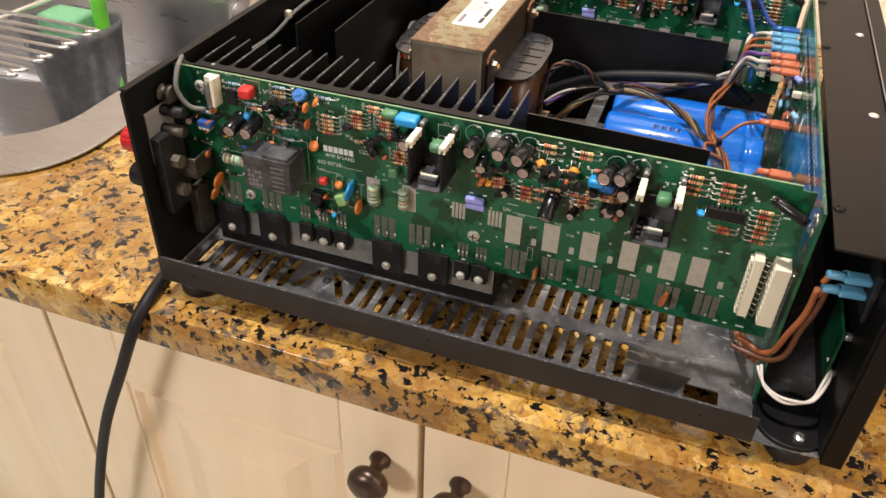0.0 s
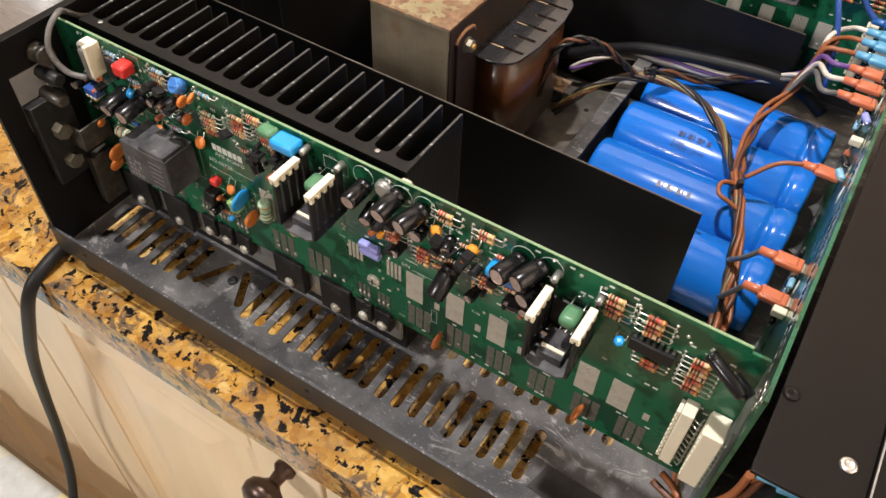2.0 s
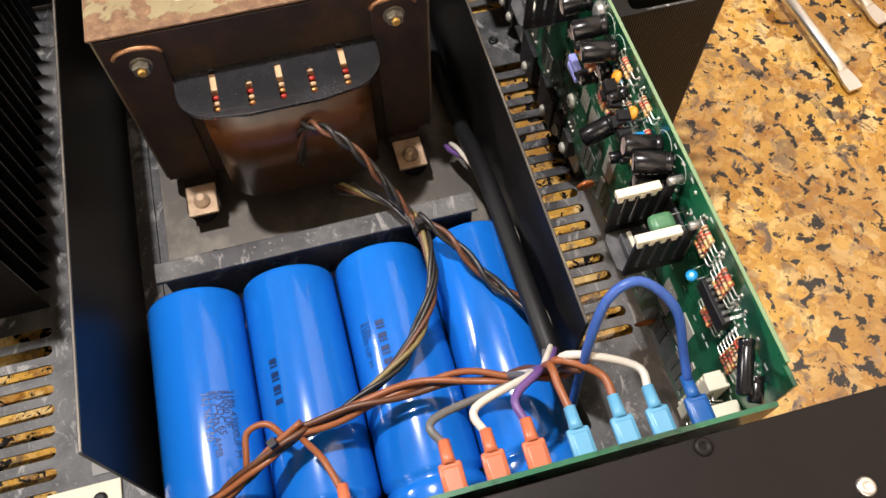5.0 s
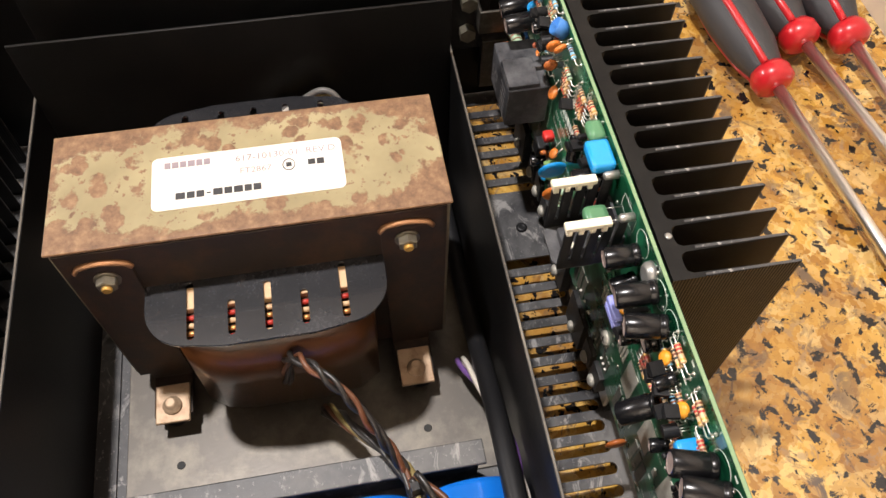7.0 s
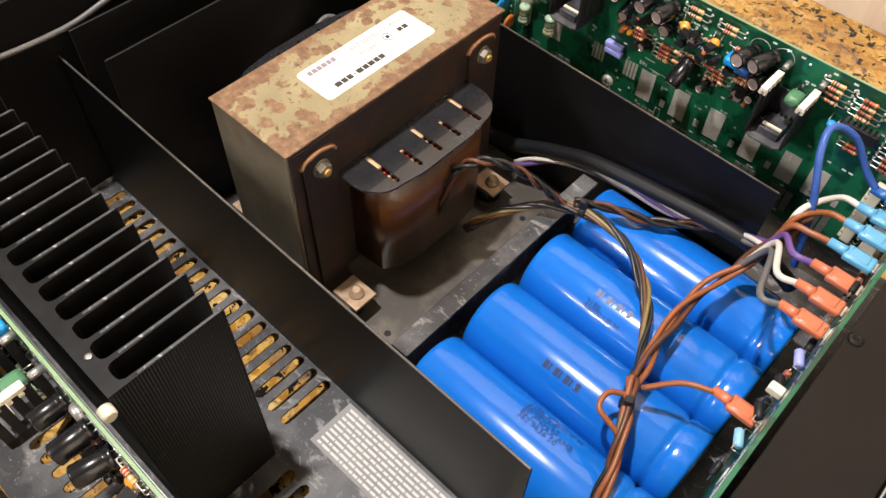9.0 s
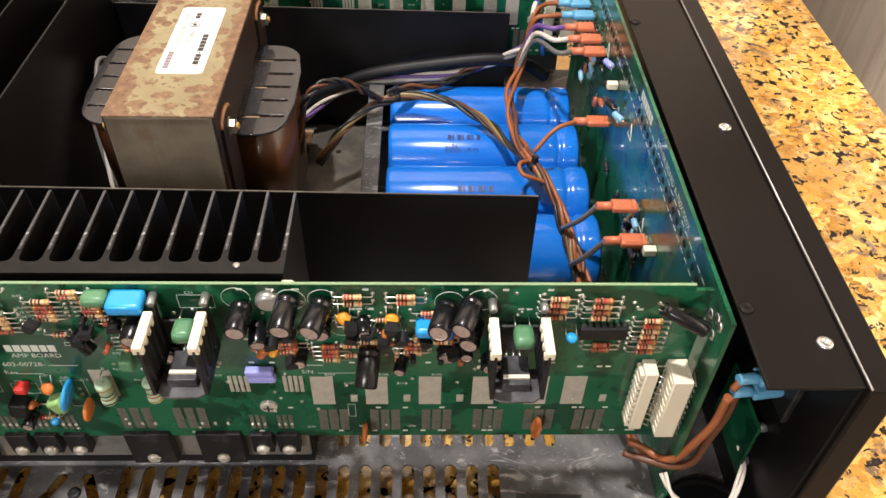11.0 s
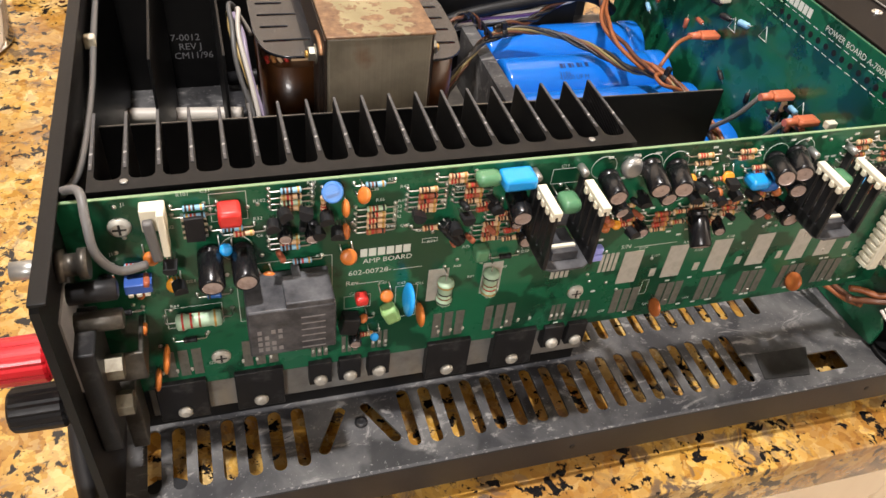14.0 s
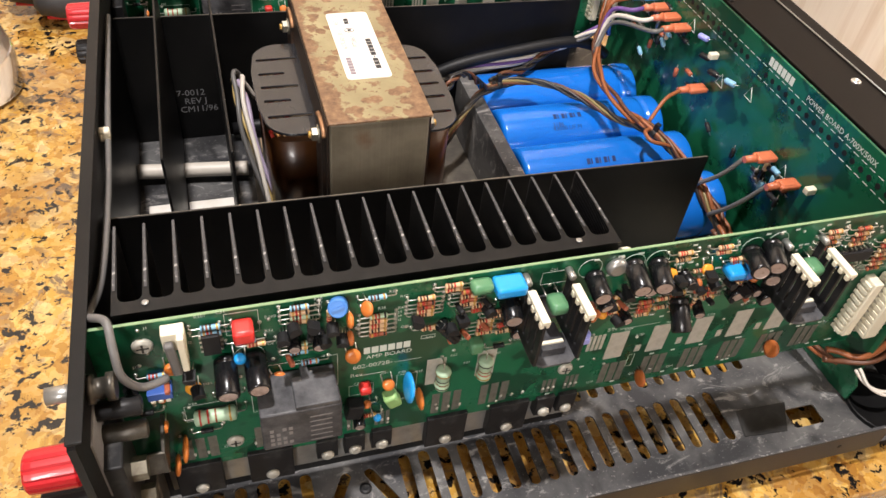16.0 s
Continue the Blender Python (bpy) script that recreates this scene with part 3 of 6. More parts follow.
def chassis():
    ch = thing("amplifier_chassis", "opened black steel amplifier chassis standing on a granite countertop", "amplifier")
    row1 = [0.0075 + 0.0101 * k for k in range(7)] + [0.1165 + 0.0101 * k for k in range(18)]
    holes = [slot(x, 0.0195, 0.0505) for x in row1]
    holes += [slot(x, 0.0195 + FAR, 0.0505 + FAR) for x in row1]
    holes += [slot(0.216 + 0.0101 * k, 0.060, 0.099) for k in range(11)]
    holes += [slot(0.001 + 0.0101 * k, 0.111, 0.142) for k in range(20) if k]
    holes += [rounded(0.326, 0.345, 0.018, 0.030, 0.001, 1)]
    for cx in (0.082, 0.1035):
        turn = Matrix.Rotation(radians(-28 if cx < 0.09 else 28), 2)
        holes.append([tuple(turn @ Vector((px - cx, py - 0.035)) + Vector((cx, 0.035))) for px, py in slot(cx, 0.022, 0.048, 0.005)])
    me = cut_sheet([(-0.006, 0.001), (0.361, 0.001), (0.398, 0.001), (0.398, 0.404), (-0.006, 0.404)], holes, 0.0014)
    me.transform(Matrix.Translation((0, 0, PLATE)))
    me.materials.append(DUSTY)
    part("bottom_plate", me, None, ch, "dusty black bottom plate with rows of vent slots")
    bm = bmesh.new()
    box(bm, -0.0055, 0.364, -0.0012, 0.0005, PLATE - 0.0005, 0.0328, bevel=0.0004)
    part("side_lip", bm, LIP, ch)
    bm = bmesh.new()
    box(bm, -0.008, 0.361, 0.4045, 0.406, PLATE - 0.0015, 0.0345, bevel=0.0004)
    part("side_lip", bm, LIP, ch)
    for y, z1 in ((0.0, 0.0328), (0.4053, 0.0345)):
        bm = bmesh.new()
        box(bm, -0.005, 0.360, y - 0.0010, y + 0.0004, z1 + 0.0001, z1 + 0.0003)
        part("lip_edge", bm, SCUFF_SHEEN, ch, "chipped upper edge of the lip, sheen in its grey")
    bm = bmesh.new()
    prism(bm, [(0.2985, 0.0350), (0.2950, 0.0195), (0.3200, 0.0175), (0.3290, 0.0340)], PLATE + 0.0002, PLATE + 0.0006)
    part("dark_plate_patch", bm, DARKPATCH, ch, "dull black four-sided patch on the plate")
    # rear panel, its side flange folded in, with the openings of the sockets as dark insets
    bm = bmesh.new()
    outline = [(0.0, 0.017), (0.406, 0.017), (0.406, 0.145), (0.402, 0.148), (0.004, 0.148), (0.0, 0.1455)]
    prism(bm, outline, -0.0025, 0.0, m=Matrix(((0, 0, 1, -0.003), (1, 0, 0, 0), (0, 1, 0, 0), (0, 0, 0, 1))))
    part("rear_panel", bm, BLACK, ch)
    bm = bmesh.new()
    box(bm, -0.0055, -0.0005, 0.0, 0.406, 0.1478, 0.1490, bevel=0.0003)
    part("rear_flange", bm, BLACK, ch)
    bm = bmesh.new()
    box(bm, -0.0029, -0.0022, 0.012, 0.036, 0.095, 0.128)
    part("input_plate", bm, worn("grey_inset_plate", (0.20, 0.20, 0.21), (0.28, 0.28, 0.28)), ch, "plain grey inset plate")
    # partitions
    for y, x1, z1 in ((0.1432, 0.311, 0.1036), (0.3262, 0.311, 0.1036)):
        bm = bmesh.new()
        upright = Matrix(((1, 0, 0, 0), (0, 0, 1, y), (0, 1, 0, 0), (0, 0, 0, 1)))
        prism(bm, [(-0.0028, PLATE), (x1, PLATE), (x1, z1), (-0.0028, z1 + 0.0050)], 0.0, 0.0014, m=upright)
        part("partition", bm, BLACK, ch)
        bm = bmesh.new()
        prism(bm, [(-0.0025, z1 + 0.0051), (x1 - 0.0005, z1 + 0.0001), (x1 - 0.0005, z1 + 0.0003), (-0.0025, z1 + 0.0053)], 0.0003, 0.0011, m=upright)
        part("partition_edge", bm, GREYPLATE, ch, "thin grey strip along the partition top")
        bm = bmesh.new()
        box(bm, -0.0028, x1, y + 0.0015, y + 0.011, PLATE + 0.0001, PLATE + 0.0015)
        part("partition_foot", bm, DUSTY, ch)
    bm = bmesh.new()
    box(bm, 0.0545, 0.0557, 0.1448, 0.3261, PLATE, 0.139, bevel=0.0003)
    part("cross_partition", bm, BLACK, ch)
    bm = bmesh.new()
    box(bm, 0.0245, 0.0257, 0.1448, 0.3261, PLATE, 0.139, bevel=0.0003)
    part("cross_partition", bm, BLACK, ch)
    # front: inner panel, top flange, thick fascia
    bm = bmesh.new()
    box(bm, 0.3975, 0.3995, 0.003, 0.406, PLATE, 0.1412)
    part("front_inner_panel", bm, BLACK, ch)
    bm = bmesh.new()
    box(bm, 0.3665, 0.3992, 0.003, 0.406, 0.1413, 0.1428, bevel=0.0004)
    part("front_flange", bm, FRONT, ch)
    bm = bmesh.new()
    box(bm, 0.3996, 0.4105, 0.001, 0.408, 0.010, 0.1434, bevel=0.0009)
    part("fascia", bm, FRONT, ch)
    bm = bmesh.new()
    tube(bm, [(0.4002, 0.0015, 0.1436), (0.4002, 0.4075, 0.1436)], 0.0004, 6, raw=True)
    part("fascia_edge", bm, SILVER, ch, "thin silver line along the top of the fascia")
    for x, y, head in ((0.3660 + 0.0035, 0.0375, FRONT), (0.3695, 0.244, FRONT), (0.3695, 0.335, FRONT), (0.392, 0.0215, CHROME), (0.392, 0.147, CHROME), (0.392, 0.275, CHROME), (0.392, 0.375, CHROME)):
        bm = bmesh.new()
        turned(bm, [(0.0, 0.0029), (0.0006, 0.0029), (0.0011, 0.0022), (0.0011, 0.0009), (0.0005, 0.0008)], 14, m=Matrix.Translation((x, y, 0.1427)))
        part("screw", bm, head, ch)
    for x in (0.020, 0.180, 0.335):
        bm = bmesh.new()
        turned(bm, [(0.0, 0.0014), (0.0003, 0.0013), (0.0002, 0.0007)], 10, m=Matrix.Translation((x, -0.0012, 0.0245)) @ Matrix.Rotation(radians(90), 4, "X"))
        part("screw_hole", bm, mat("dark_hole", (0.004, 0.004, 0.004), 0.6) if x < 0.03 else bpy.data.materials["dark_hole"], ch)
    for x, y in ((0.095, 0.036), (0.095, 0.36), (0.005, 0.065)):
        bm = bmesh.new()
        turned(bm, [(0.0, 0.0030), (0.0008, 0.0030), (0.0014, 0.0020), (0.0014, 0.0010), (0.0008, 0.0009)], 12, m=Matrix.Translation((x, y, PLATE)))
        part("screw", bm, PLASTIC, ch)
    for x, y in ((0.385, 0.014), (0.385, 0.392), (0.012, 0.014), (0.012, 0.392)):
        bm = bmesh.new()
        turned(bm, [(0.0, 0.010), (0.003, 0.0125), (0.0134, 0.013)], 20, m=Matrix.Translation((x, y, 0.0)))
        part("rubber_foot", bm, CABLE, ch)
    # corner piece below the fascia's near end
    bm = bmesh.new()
    turned(bm, [(0.0, 0.0205), (0.0022, 0.0205), (0.0026, 0.0195), (0.0012, 0.018)], 28, m=Matrix.Translation((0.384, 0.021, PLATE + 0.0001)))
    part("foot_cup", bm, BLACK, ch, "round black foot recess")
    bm = bmesh.new()
    turned(bm, [(0.0, 0.0036), (0.0014, 0.0034), (0.0024, 0.0018)], 14, m=Matrix.Translation((0.388, 0.010, PLATE + 0.0012)))
    part("screw", bm, CHROME, ch)
    return ch


CHASSIS = chassis()


def warning_label():
    s = thing("warning_label", "grey warning label with lines of white print on the bottom plate", "label")
    bm = bmesh.new()
    box(bm, 0.2095, 0.2925, 0.1145, 0.1412, PLATE + 0.0002, PLATE + 0.0006)
    part("label_sheet", bm, WARN, s)
    bm = bmesh.new()
    for row in range(9):
        y = 0.1386 - 0.0027 * row
        x = 0.2125
        end = 0.2125 + (0.076 if row not in (3, 8) else 0.055)
        while x < end:
            w = random.uniform(0.0016, 0.0060)
            box(bm, x, min(x + w, end), y - 0.00065, y + 0.00065, PLATE + 0.0005, PLATE + 0.0008)
            x += w + 0.0007
    part("print", bm, WHITEINK, s)


def white_bracket():
    b = thing("switch_bracket", "cream white metal bracket with screws by the front board", "bracket")
    bm = bmesh.new()
    box(bm, 0.2965, 0.338, 0.095, 0.127, PLATE + 0.0003, PLATE + 0.0022, bevel=0.0004)
    box(bm, 0.336, 0.338, 0.095, 0.127, PLATE + 0.002, PLATE + 0.021, bevel=0.0004)
    part("plate", bm, IVORY, b)
    for x, y in ((0.304, 0.118), (0.322, 0.112)):
        bm = bmesh.new()
        turned(bm, [(0.0, 0.0032), (0.001, 0.003), (0.0018, 0.0018)], 12, m=Matrix.Translation((x, y, PLATE + 0.0022)))
        part("screw", bm, PLASTIC, b)


warning_label()
white_bracket()


def heatsink():
    h = thing("heatsink", "black anodised aluminium heatsink with nineteen upright fins", "heatsink", group="channel heatsinks")
    x0, x1, y0, y1, yt = 0.0060, 0.2035, 0.0528, 0.0585, 0.0990
    n = 19
    pitch = (x1 - x0 - 0.0018) / (n - 1)
    outline = [(x0, y0), (x1, y0)]
    for k in reversed(range(n)):
        c = x0 + 0.0009 + pitch * k
        r, l = c + 0.0009, c - 0.0009
        if k < n - 1:
            outline += [(r + 0.0030, y1), (r + 0.0013, y1 + 0.0005), (r + 0.0003, y1 + 0.0022)]
        else:
            outline += [(r, y1)]
        outline += [(c + 0.00055, yt - 0.0006), (c + 0.0003, yt), (c - 0.0003, yt), (c - 0.00055, yt - 0.0006)]
        if k:
            outline += [(l - 0.0003, y1 + 0.0022), (l - 0.0013, y1 + 0.0005), (l - 0.0030, y1)]
        else:
            outline += [(l, y1)]
    bm = bmesh.new()
    prism(bm, outline, PLATE + 0.0003, 0.1440)
    bm.normal_update()
    for f in bm.faces:
        at = f.calc_center_median()
        f.material_index = 0 if abs(f.normal.x) > 0.9 and not x0 + 0.003 < at.x < x1 - 0.003 else 1
    part("finned_body", bm, [ANODISED, ANODISED_CUT], h)
    bm = bmesh.new()
    box(bm, -0.0005, 0.0005, y1 + 0.006, yt - 0.0005, 0.1441, 0.1443)
    edge = mesh_of(bm, SCUFF_SHEEN, "fin_edge")
    bm = bmesh.new()
    box(bm, -0.0003, 0.0003, yt + 0.0001, yt + 0.0003, 0.030, 0.1438)
    tip = mesh_of(bm, SCUFF_SHEEN, "fin_tip")
    for k in range(n):
        at = Matrix.Translation((x0 + 0.0009 + pitch * k, 0, 0))
        part("fin_edge", edge, None, h, "chipped fin edge, sheen in its grey", at)
        part("fin_tip", tip, None, h, "", at)
    for x in (0.0175, 0.186):
        bm = bmesh.new()
        turned(bm, [(0.0, 0.0012), (0.0004, 0.0014), (0.0005, 0.0008)], 10, m=Matrix.Translation((x, 0.0568, 0.1440)))
        part("screw_slot", bm, SILVER, h)
    bm = bmesh.new()
    turned(bm, [(0.0, 0.0028), (0.0035, 0.0028), (0.0045, 0.0022)], 14, m=Matrix.Translation((0.203, 0.0500, 0.1395)) @ Matrix.Rotation(radians(90), 4, "Y"))
    part("spacer", bm, IVORY, h, "small white nylon spacer")
    return h


HEATSINK = heatsink()
copy_thing(HEATSINK, Matrix.Translation((-0.002, FAR - 0.001, 0.0010)) @ Matrix.Diagonal((1, 1, 0.944, 1)))



# ---- the transformer ----
def transformer():
    t = thing("power_transformer", "large transformer with rusty olive steel core and brown coil", "transformer")
    x0, x1, y0, y1, z0, z1 = 0.1025, 0.1535, 0.1660, 0.3080, 0.030, 0.1325
    bm = bmesh.new()
    box(bm, x0, x1, y0, y1, z0, z1, bevel=0.0012)
    part("core", bm, CORE_SIDE, t, "laminated steel core with tarnished sides")
    bm = bmesh.new()
    box(bm, x0 - 0.0006, x1 + 0.0014, y0 - 0.0005, y1 + 0.0005, z1 - 0.0002, z1 + 0.0012, bevel=0.0005)
    part("core_cover", bm, CORE_TOP, t, "olive varnished top face speckled with rust")
    # dark sheets over the core's ends put the shade there into colour
    for s, face in ((1, x1), (-1, x0)):
        bm = bmesh.new()
        box(bm, min(face, face + s * 0.0012), max(face, face + s * 0.0012), y0 + 0.0015, y1 - 0.0015, z0, z1 - 0.0012, bevel=0.0004)
        part("end_shade_sheet", bm, RUSTY_AND_SHADE, t, "dark sheet holding the shade on the core's end")
    # coil and bobbin flanges on both faces
    for s, face in ((1, x1), (-1, x0)):
        bm = bmesh.new()
        for lo, hi, mi in ((0.036, 0.0995, 0),):
            pts = [(0.0, 0.1985), (0.020, 0.2000), (0.0255, 0.2080), (0.0275, 0.2200), (0.0275, 0.2530), (0.0255, 0.2660), (0.020, 0.2745), (0.0, 0.2760)]
            prism(bm, [(face + s * px, py) for px, py in pts][:: s], lo, hi, mi, smooth=True)
        part("coil", bm, PAPER, t, "brown varnished paper round the coil")
        for z, th in ((0.1045 if s > 0 else 0.1105, 0.0016),):
            holes = []
            if z > 0.1:
                for k, (yy, a, b) in enumerate(((0.2080, 0.002, 0.0260), (0.2230, 0.0115, 0.0262), (0.2365, 0.0055, 0.0264), (0.2500, 0.0115, 0.0262), (0.2650, 0.002, 0.0260))):
                    lo, hi = (face + a, face + b) if s > 0 else (face - b, face - a)
                    holes.append(rounded(lo, hi, yy - 0.0014, yy + 0.0014, 0.0012, 3))
            deep = 0.0300
            outer = [(0.0005, 0.1915), (0.0120, 0.1915)]
            outer += [(0.0120 + (deep - 0.0140) * math.sin(radians(a)), 0.2075 - 0.0160 * math.cos(radians(a))) for a in range(10, 91, 10)]
            outer += [(deep, 0.2200), (deep, 0.2530)]
            outer += [(0.0120 + (deep - 0.0140) * math.cos(radians(a)), 0.2655 + 0.0160 * math.sin(radians(a))) for a in range(0, 81, 10)]
            outer += [(0.0120, 0.2815), (0.0005, 0.2815)]
            me = cut_sheet([(face + s * px, py) for px, py in outer], holes, th)
            me.transform(Matrix.Translation((0, 0, z)))
            me.materials.append(FISHPAPER)
            part("bobbin_flange", me, None, t, "slotted slate grey bobbin flange")
        bm = bmesh.new()
        for yy in (0.2080, 0.2230, 0.2365, 0.2500, 0.2650):
            a, b = sorted((face + s * 0.003, face + s * 0.0125))
            box(bm, a, b, yy - 0.0022, yy + 0.0022, 0.0990, 0.1030, 2, bevel=0.0006)
            for k in range(4):
                x = face + s * (0.0142 + 0.0033 * k)
                tube(bm, [(x, yy - 0.0022, 0.0990), (x + 0.0012 * s, yy, 0.1012), (x, yy + 0.0022, 0.0990)], 0.0011, 6, mi=(k + int(yy * 1000)) % 3, steps=2)
        tagged(part("winding", bm, [COPPER, BAND_RED, TAN], t, "copper and red wires seen through the slots"), kind="stuff")
        # clamping straps with a foot and a bolt each
        for y in (0.182, 0.291):
            bm = bmesh.new()
            side = 1 if y > 0.23 else -1
            pts = [(-0.0098, 0.1205), (-0.0075, 0.1235), (0.0, 0.1250), (0.0075, 0.1235), (0.0098, 0.1205), (0.0085, 0.028), (-0.0085, 0.028)]
            prism(bm, [(y + a, b) for a, b in pts], 0.0, 0.0028, m=Matrix(((0, 0, s, face + s * 0.0002), (1, 0, 0, 0), (0, 1, 0, 0), (0, 0, 0, 1))))
            box(bm, min(face, face + s * 0.022), max(face, face + s * 0.022), y - 0.0085, y + 0.0085, 0.0258, 0.0285, bevel=0.0006)
            part("clamp_strap", bm, RUSTY_AND_SHADE, t)
            bm = bmesh.new()
            arc = [(a, b) for a, b in pts[:5]]
            tube(bm, [(face + s * 0.0018, y + a, b + 0.0004) for a, b in arc], 0.0013, 6, steps=3)
            part("strap_edge", bm, COPPERY, t, "bare coppery strap edge")
            bm = bmesh.new()
            mm = Matrix.Translation((face + s * 0.003, y, 0.1165)) @ Matrix.Rotation(radians(90 * s), 4, "Y")
            turned(bm, [(0.0, 0.0048), (0.0008, 0.0048)], 18, m=mm)
            turned(bm, [(0.0008, 0.0038), (0.0036, 0.0038), (0.0040, 0.0032)], 6, m=mm, smooth=False)
            turned(bm, [(0.0036, 0.0019), (0.0050, 0.0019), (0.0054, 0.0015)], 12, mi=1, m=mm)
            part("bolt", bm, [DULLZINC, BAND_GOLD], t, "zinc hex nut on a yellowed bolt")
            bm = bmesh.new()
            turned(bm, [(PLATE, 0.0075), (0.0190, 0.0075), (0.0195, 0.0062), (0.0258, 0.0062)], 18, m=Matrix.Translation((face + s * 0.0150, y + side * 0.002, 0)))
            part("rubber_mount", bm, CABLE, t)
            bm = bmesh.new()
            box(bm, min(face + s * 0.008, face + s * 0.026), max(face + s * 0.008, face + s * 0.026), y - 0.0075, y + 0.0075, 0.0287, 0.0305, bevel=0.0006)
            part("foot_tab", bm, TABTAN, t, "tarnished tan foot tab")
            bm = bmesh.new()
            turned(bm, [(0.0305, 0.0042), (0.0318, 0.0042), (0.0320, 0.0030), (0.0345, 0.0028), (0.0352, 0.0018)], 14, m=Matrix.Translation((face + s * 0.0185, y, 0)))
            part("mount_screw", bm, TABTAN, t)
    # label with its print
    lab = part("label", mesh_of(label_bm(z1 + 0.0012), LABEL), None, t, "white paper part label")
    # the print runs along +y and reads from the front of the amplifier
    read = Matrix(((0, -1, 0, 0), (1, 0, 0, 0), (0, 0, 1, 0), (0, 0, 0, 1)))
    zt = z1 + 0.0016
    bm = bmesh.new()
    for text, y, x, size in (("617-10130-01  REV.D", 0.2320, 0.1245, 0.0042), ("FT2867", 0.2335, 0.1303, 0.0038)):
        add_mesh(bm, written(text, size, Matrix.Translation((x, y, zt)) @ read))
    x = 0.2065
    for w in (0.0022, 0.0024, 0.0023, 0.0026, 0.0022, 0.0023):
        box(bm, 0.1212, 0.1240, x, x + w, zt, zt + 0.0001)
        x += w + 0.0005
    part("faded_print", bm, LABELINK, lab)
    bm = bmesh.new()
    y = 0.2105
    for w, gap in ((0.0034, 0.0006), (0.0028, 0.0006), (0.0028, 0.0008), (0.0015, 0.0008), (0.0034, 0.0006), (0.0028, 0.0006), (0.0032, 0.0006), (0.0026, 0.0006), (0.0028, 0)):
        if w > 0.002:
            box(bm, 0.1356, 0.1385, y, y + w, zt, zt + 0.0001)
        else:
            box(bm, 0.1368, 0.1374, y, y + w, zt, zt + 0.0001)
        y += w + gap
    turn = [(0.1288 + 0.0026 * math.cos(k * 0.349), 0.2515 + 0.0022 * math.sin(k * 0.349), zt) for k in range(19)]
    tube(bm, turn, 0.0002, 4, raw=True)
    box(bm, 0.1278, 0.1298, 0.2505, 0.2525, zt, zt + 0.0001)
    box(bm, 0.1275, 0.1300, 0.2585, 0.2612, zt, zt + 0.0001)
    box(bm, 0.1275, 0.1302, 0.2618, 0.2645, zt, zt + 0.0001)
    part("dark_print", bm, INK, lab)
    return t


def box_bm(x0, x1, y0, y1, z0, z1, bevel=0.0):
    bm = bmesh.new()
    box(bm, x0, x1, y0, y1, z0, z1, bevel=bevel)
    return bm


def label_bm(z):
    bm = bmesh.new()
    prism(bm, rounded(0.1185, 0.1425, 0.2020, 0.2715, 0.0025, 5), z, z + 0.0003)
    return bm


transformer()


# ---- reservoir capacitors and their clamp ----
CAP_R = 0.0215


def big_capacitor():
    c = thing("reservoir_capacitor", "large glossy blue reservoir capacitor lying on its side", "capacitor", m=Matrix.Translation((0, 0.1735, PLATE + CAP_R + 0.0005)), group="reservoir capacitors")
    r = CAP_R
    along = Matrix.Translation((0.2325, 0, 0)) @ Matrix.Rotation(radians(90), 4, "Y")
    bm = bmesh.new()
    turned(bm, [(0.0, r - 0.004), (0.0003, r - 0.0022), (0.0012, r - 0.0007), (0.003, r), (0.103, r), (0.1055, r - 0.0005), (0.107, r - 0.0019), (0.1085, r - 0.0005), (0.111, r), (0.118, r), (0.1192, r - 0.0006), (0.1198, r - 0.002)], 56, m=along)
    body = part("sleeve", bm, CANBLUE, c)
    bm = bmesh.new()
    turned(bm, [(0.1199, r - 0.0022), (0.1205, r - 0.003), (0.1195, r - 0.0035)], 40, m=along)
    part("end_disc", bm, PLASTIC, c)
    return c


def cap_print(c, rows, turn, x0, bars):
    """Lines printed round the sleeve, running along it."""
    bm = bmesh.new()
    r = CAP_R + 0.00015
    for k, text in enumerate(rows):
        a = radians(turn - 7.0 * k)
        m = Matrix.Translation((x0, r * math.sin(a), r * math.cos(a))) @ Matrix.Rotation(-a, 4, "X")
        add_mesh(bm, written(text, 0.0042, m))
    if bars:
        a = radians(bars[1])
        m = Matrix.Translation((bars[0], r * math.sin(a), r * math.cos(a))) @ Matrix.Rotation(-a, 4, "X")
        for k in range(7):
            if k % 2:
                box(bm, 0.0030 * k, 0.0030 * k + 0.0009, -0.0019, 0.0019, 0, 0.00012, m=m)
            else:
                box(bm, 0.0030 * k, 0.0030 * k + 0.0023, -0.0019, 0.0019, 0, 0.00012, m=m)
    part("sleeve_print", bm, mat("navy_ink", (0.01, 0.03, 0.12), 0.4) if "navy_ink" not in bpy.data.materials else bpy.data.materials["navy_ink"], c, "dark print on the sleeve")


def capacitors():
    first = big_capacitor()
    others = [copy_thing(first, Matrix.Translation((0, 0.1735 + 0.0435 * k, PLATE + CAP_R + 0.0005))) for k in (1, 2, 3)]
    cap_print(first, ["3186 43000UF M", "43000 UF", "50 VDC 65", "85 C MAX AMB", "362 9636 50"], 34, 0.283, None)
    cap_print(others[0], [], 0, 0, (0.275, -30))
    cap_print(others[1], ["3186", "43000 UF M"], -38, 0.268, (0.270, -18))
    clamp = thing("capacitor_clamp", "dusty black bar clamping the blue capacitors to the floor", "clamp")
    part("top_bar", box_bm(0.2185, 0.2285, 0.1625, 0.3105, 0.0570, 0.0592, 0.0005), DUSTY, clamp)
    part("upright", box_bm(0.2185, 0.2203, 0.1625, 0.3105, PLATE, 0.0570, 0.0004), DUSTY, clamp)


capacitors()

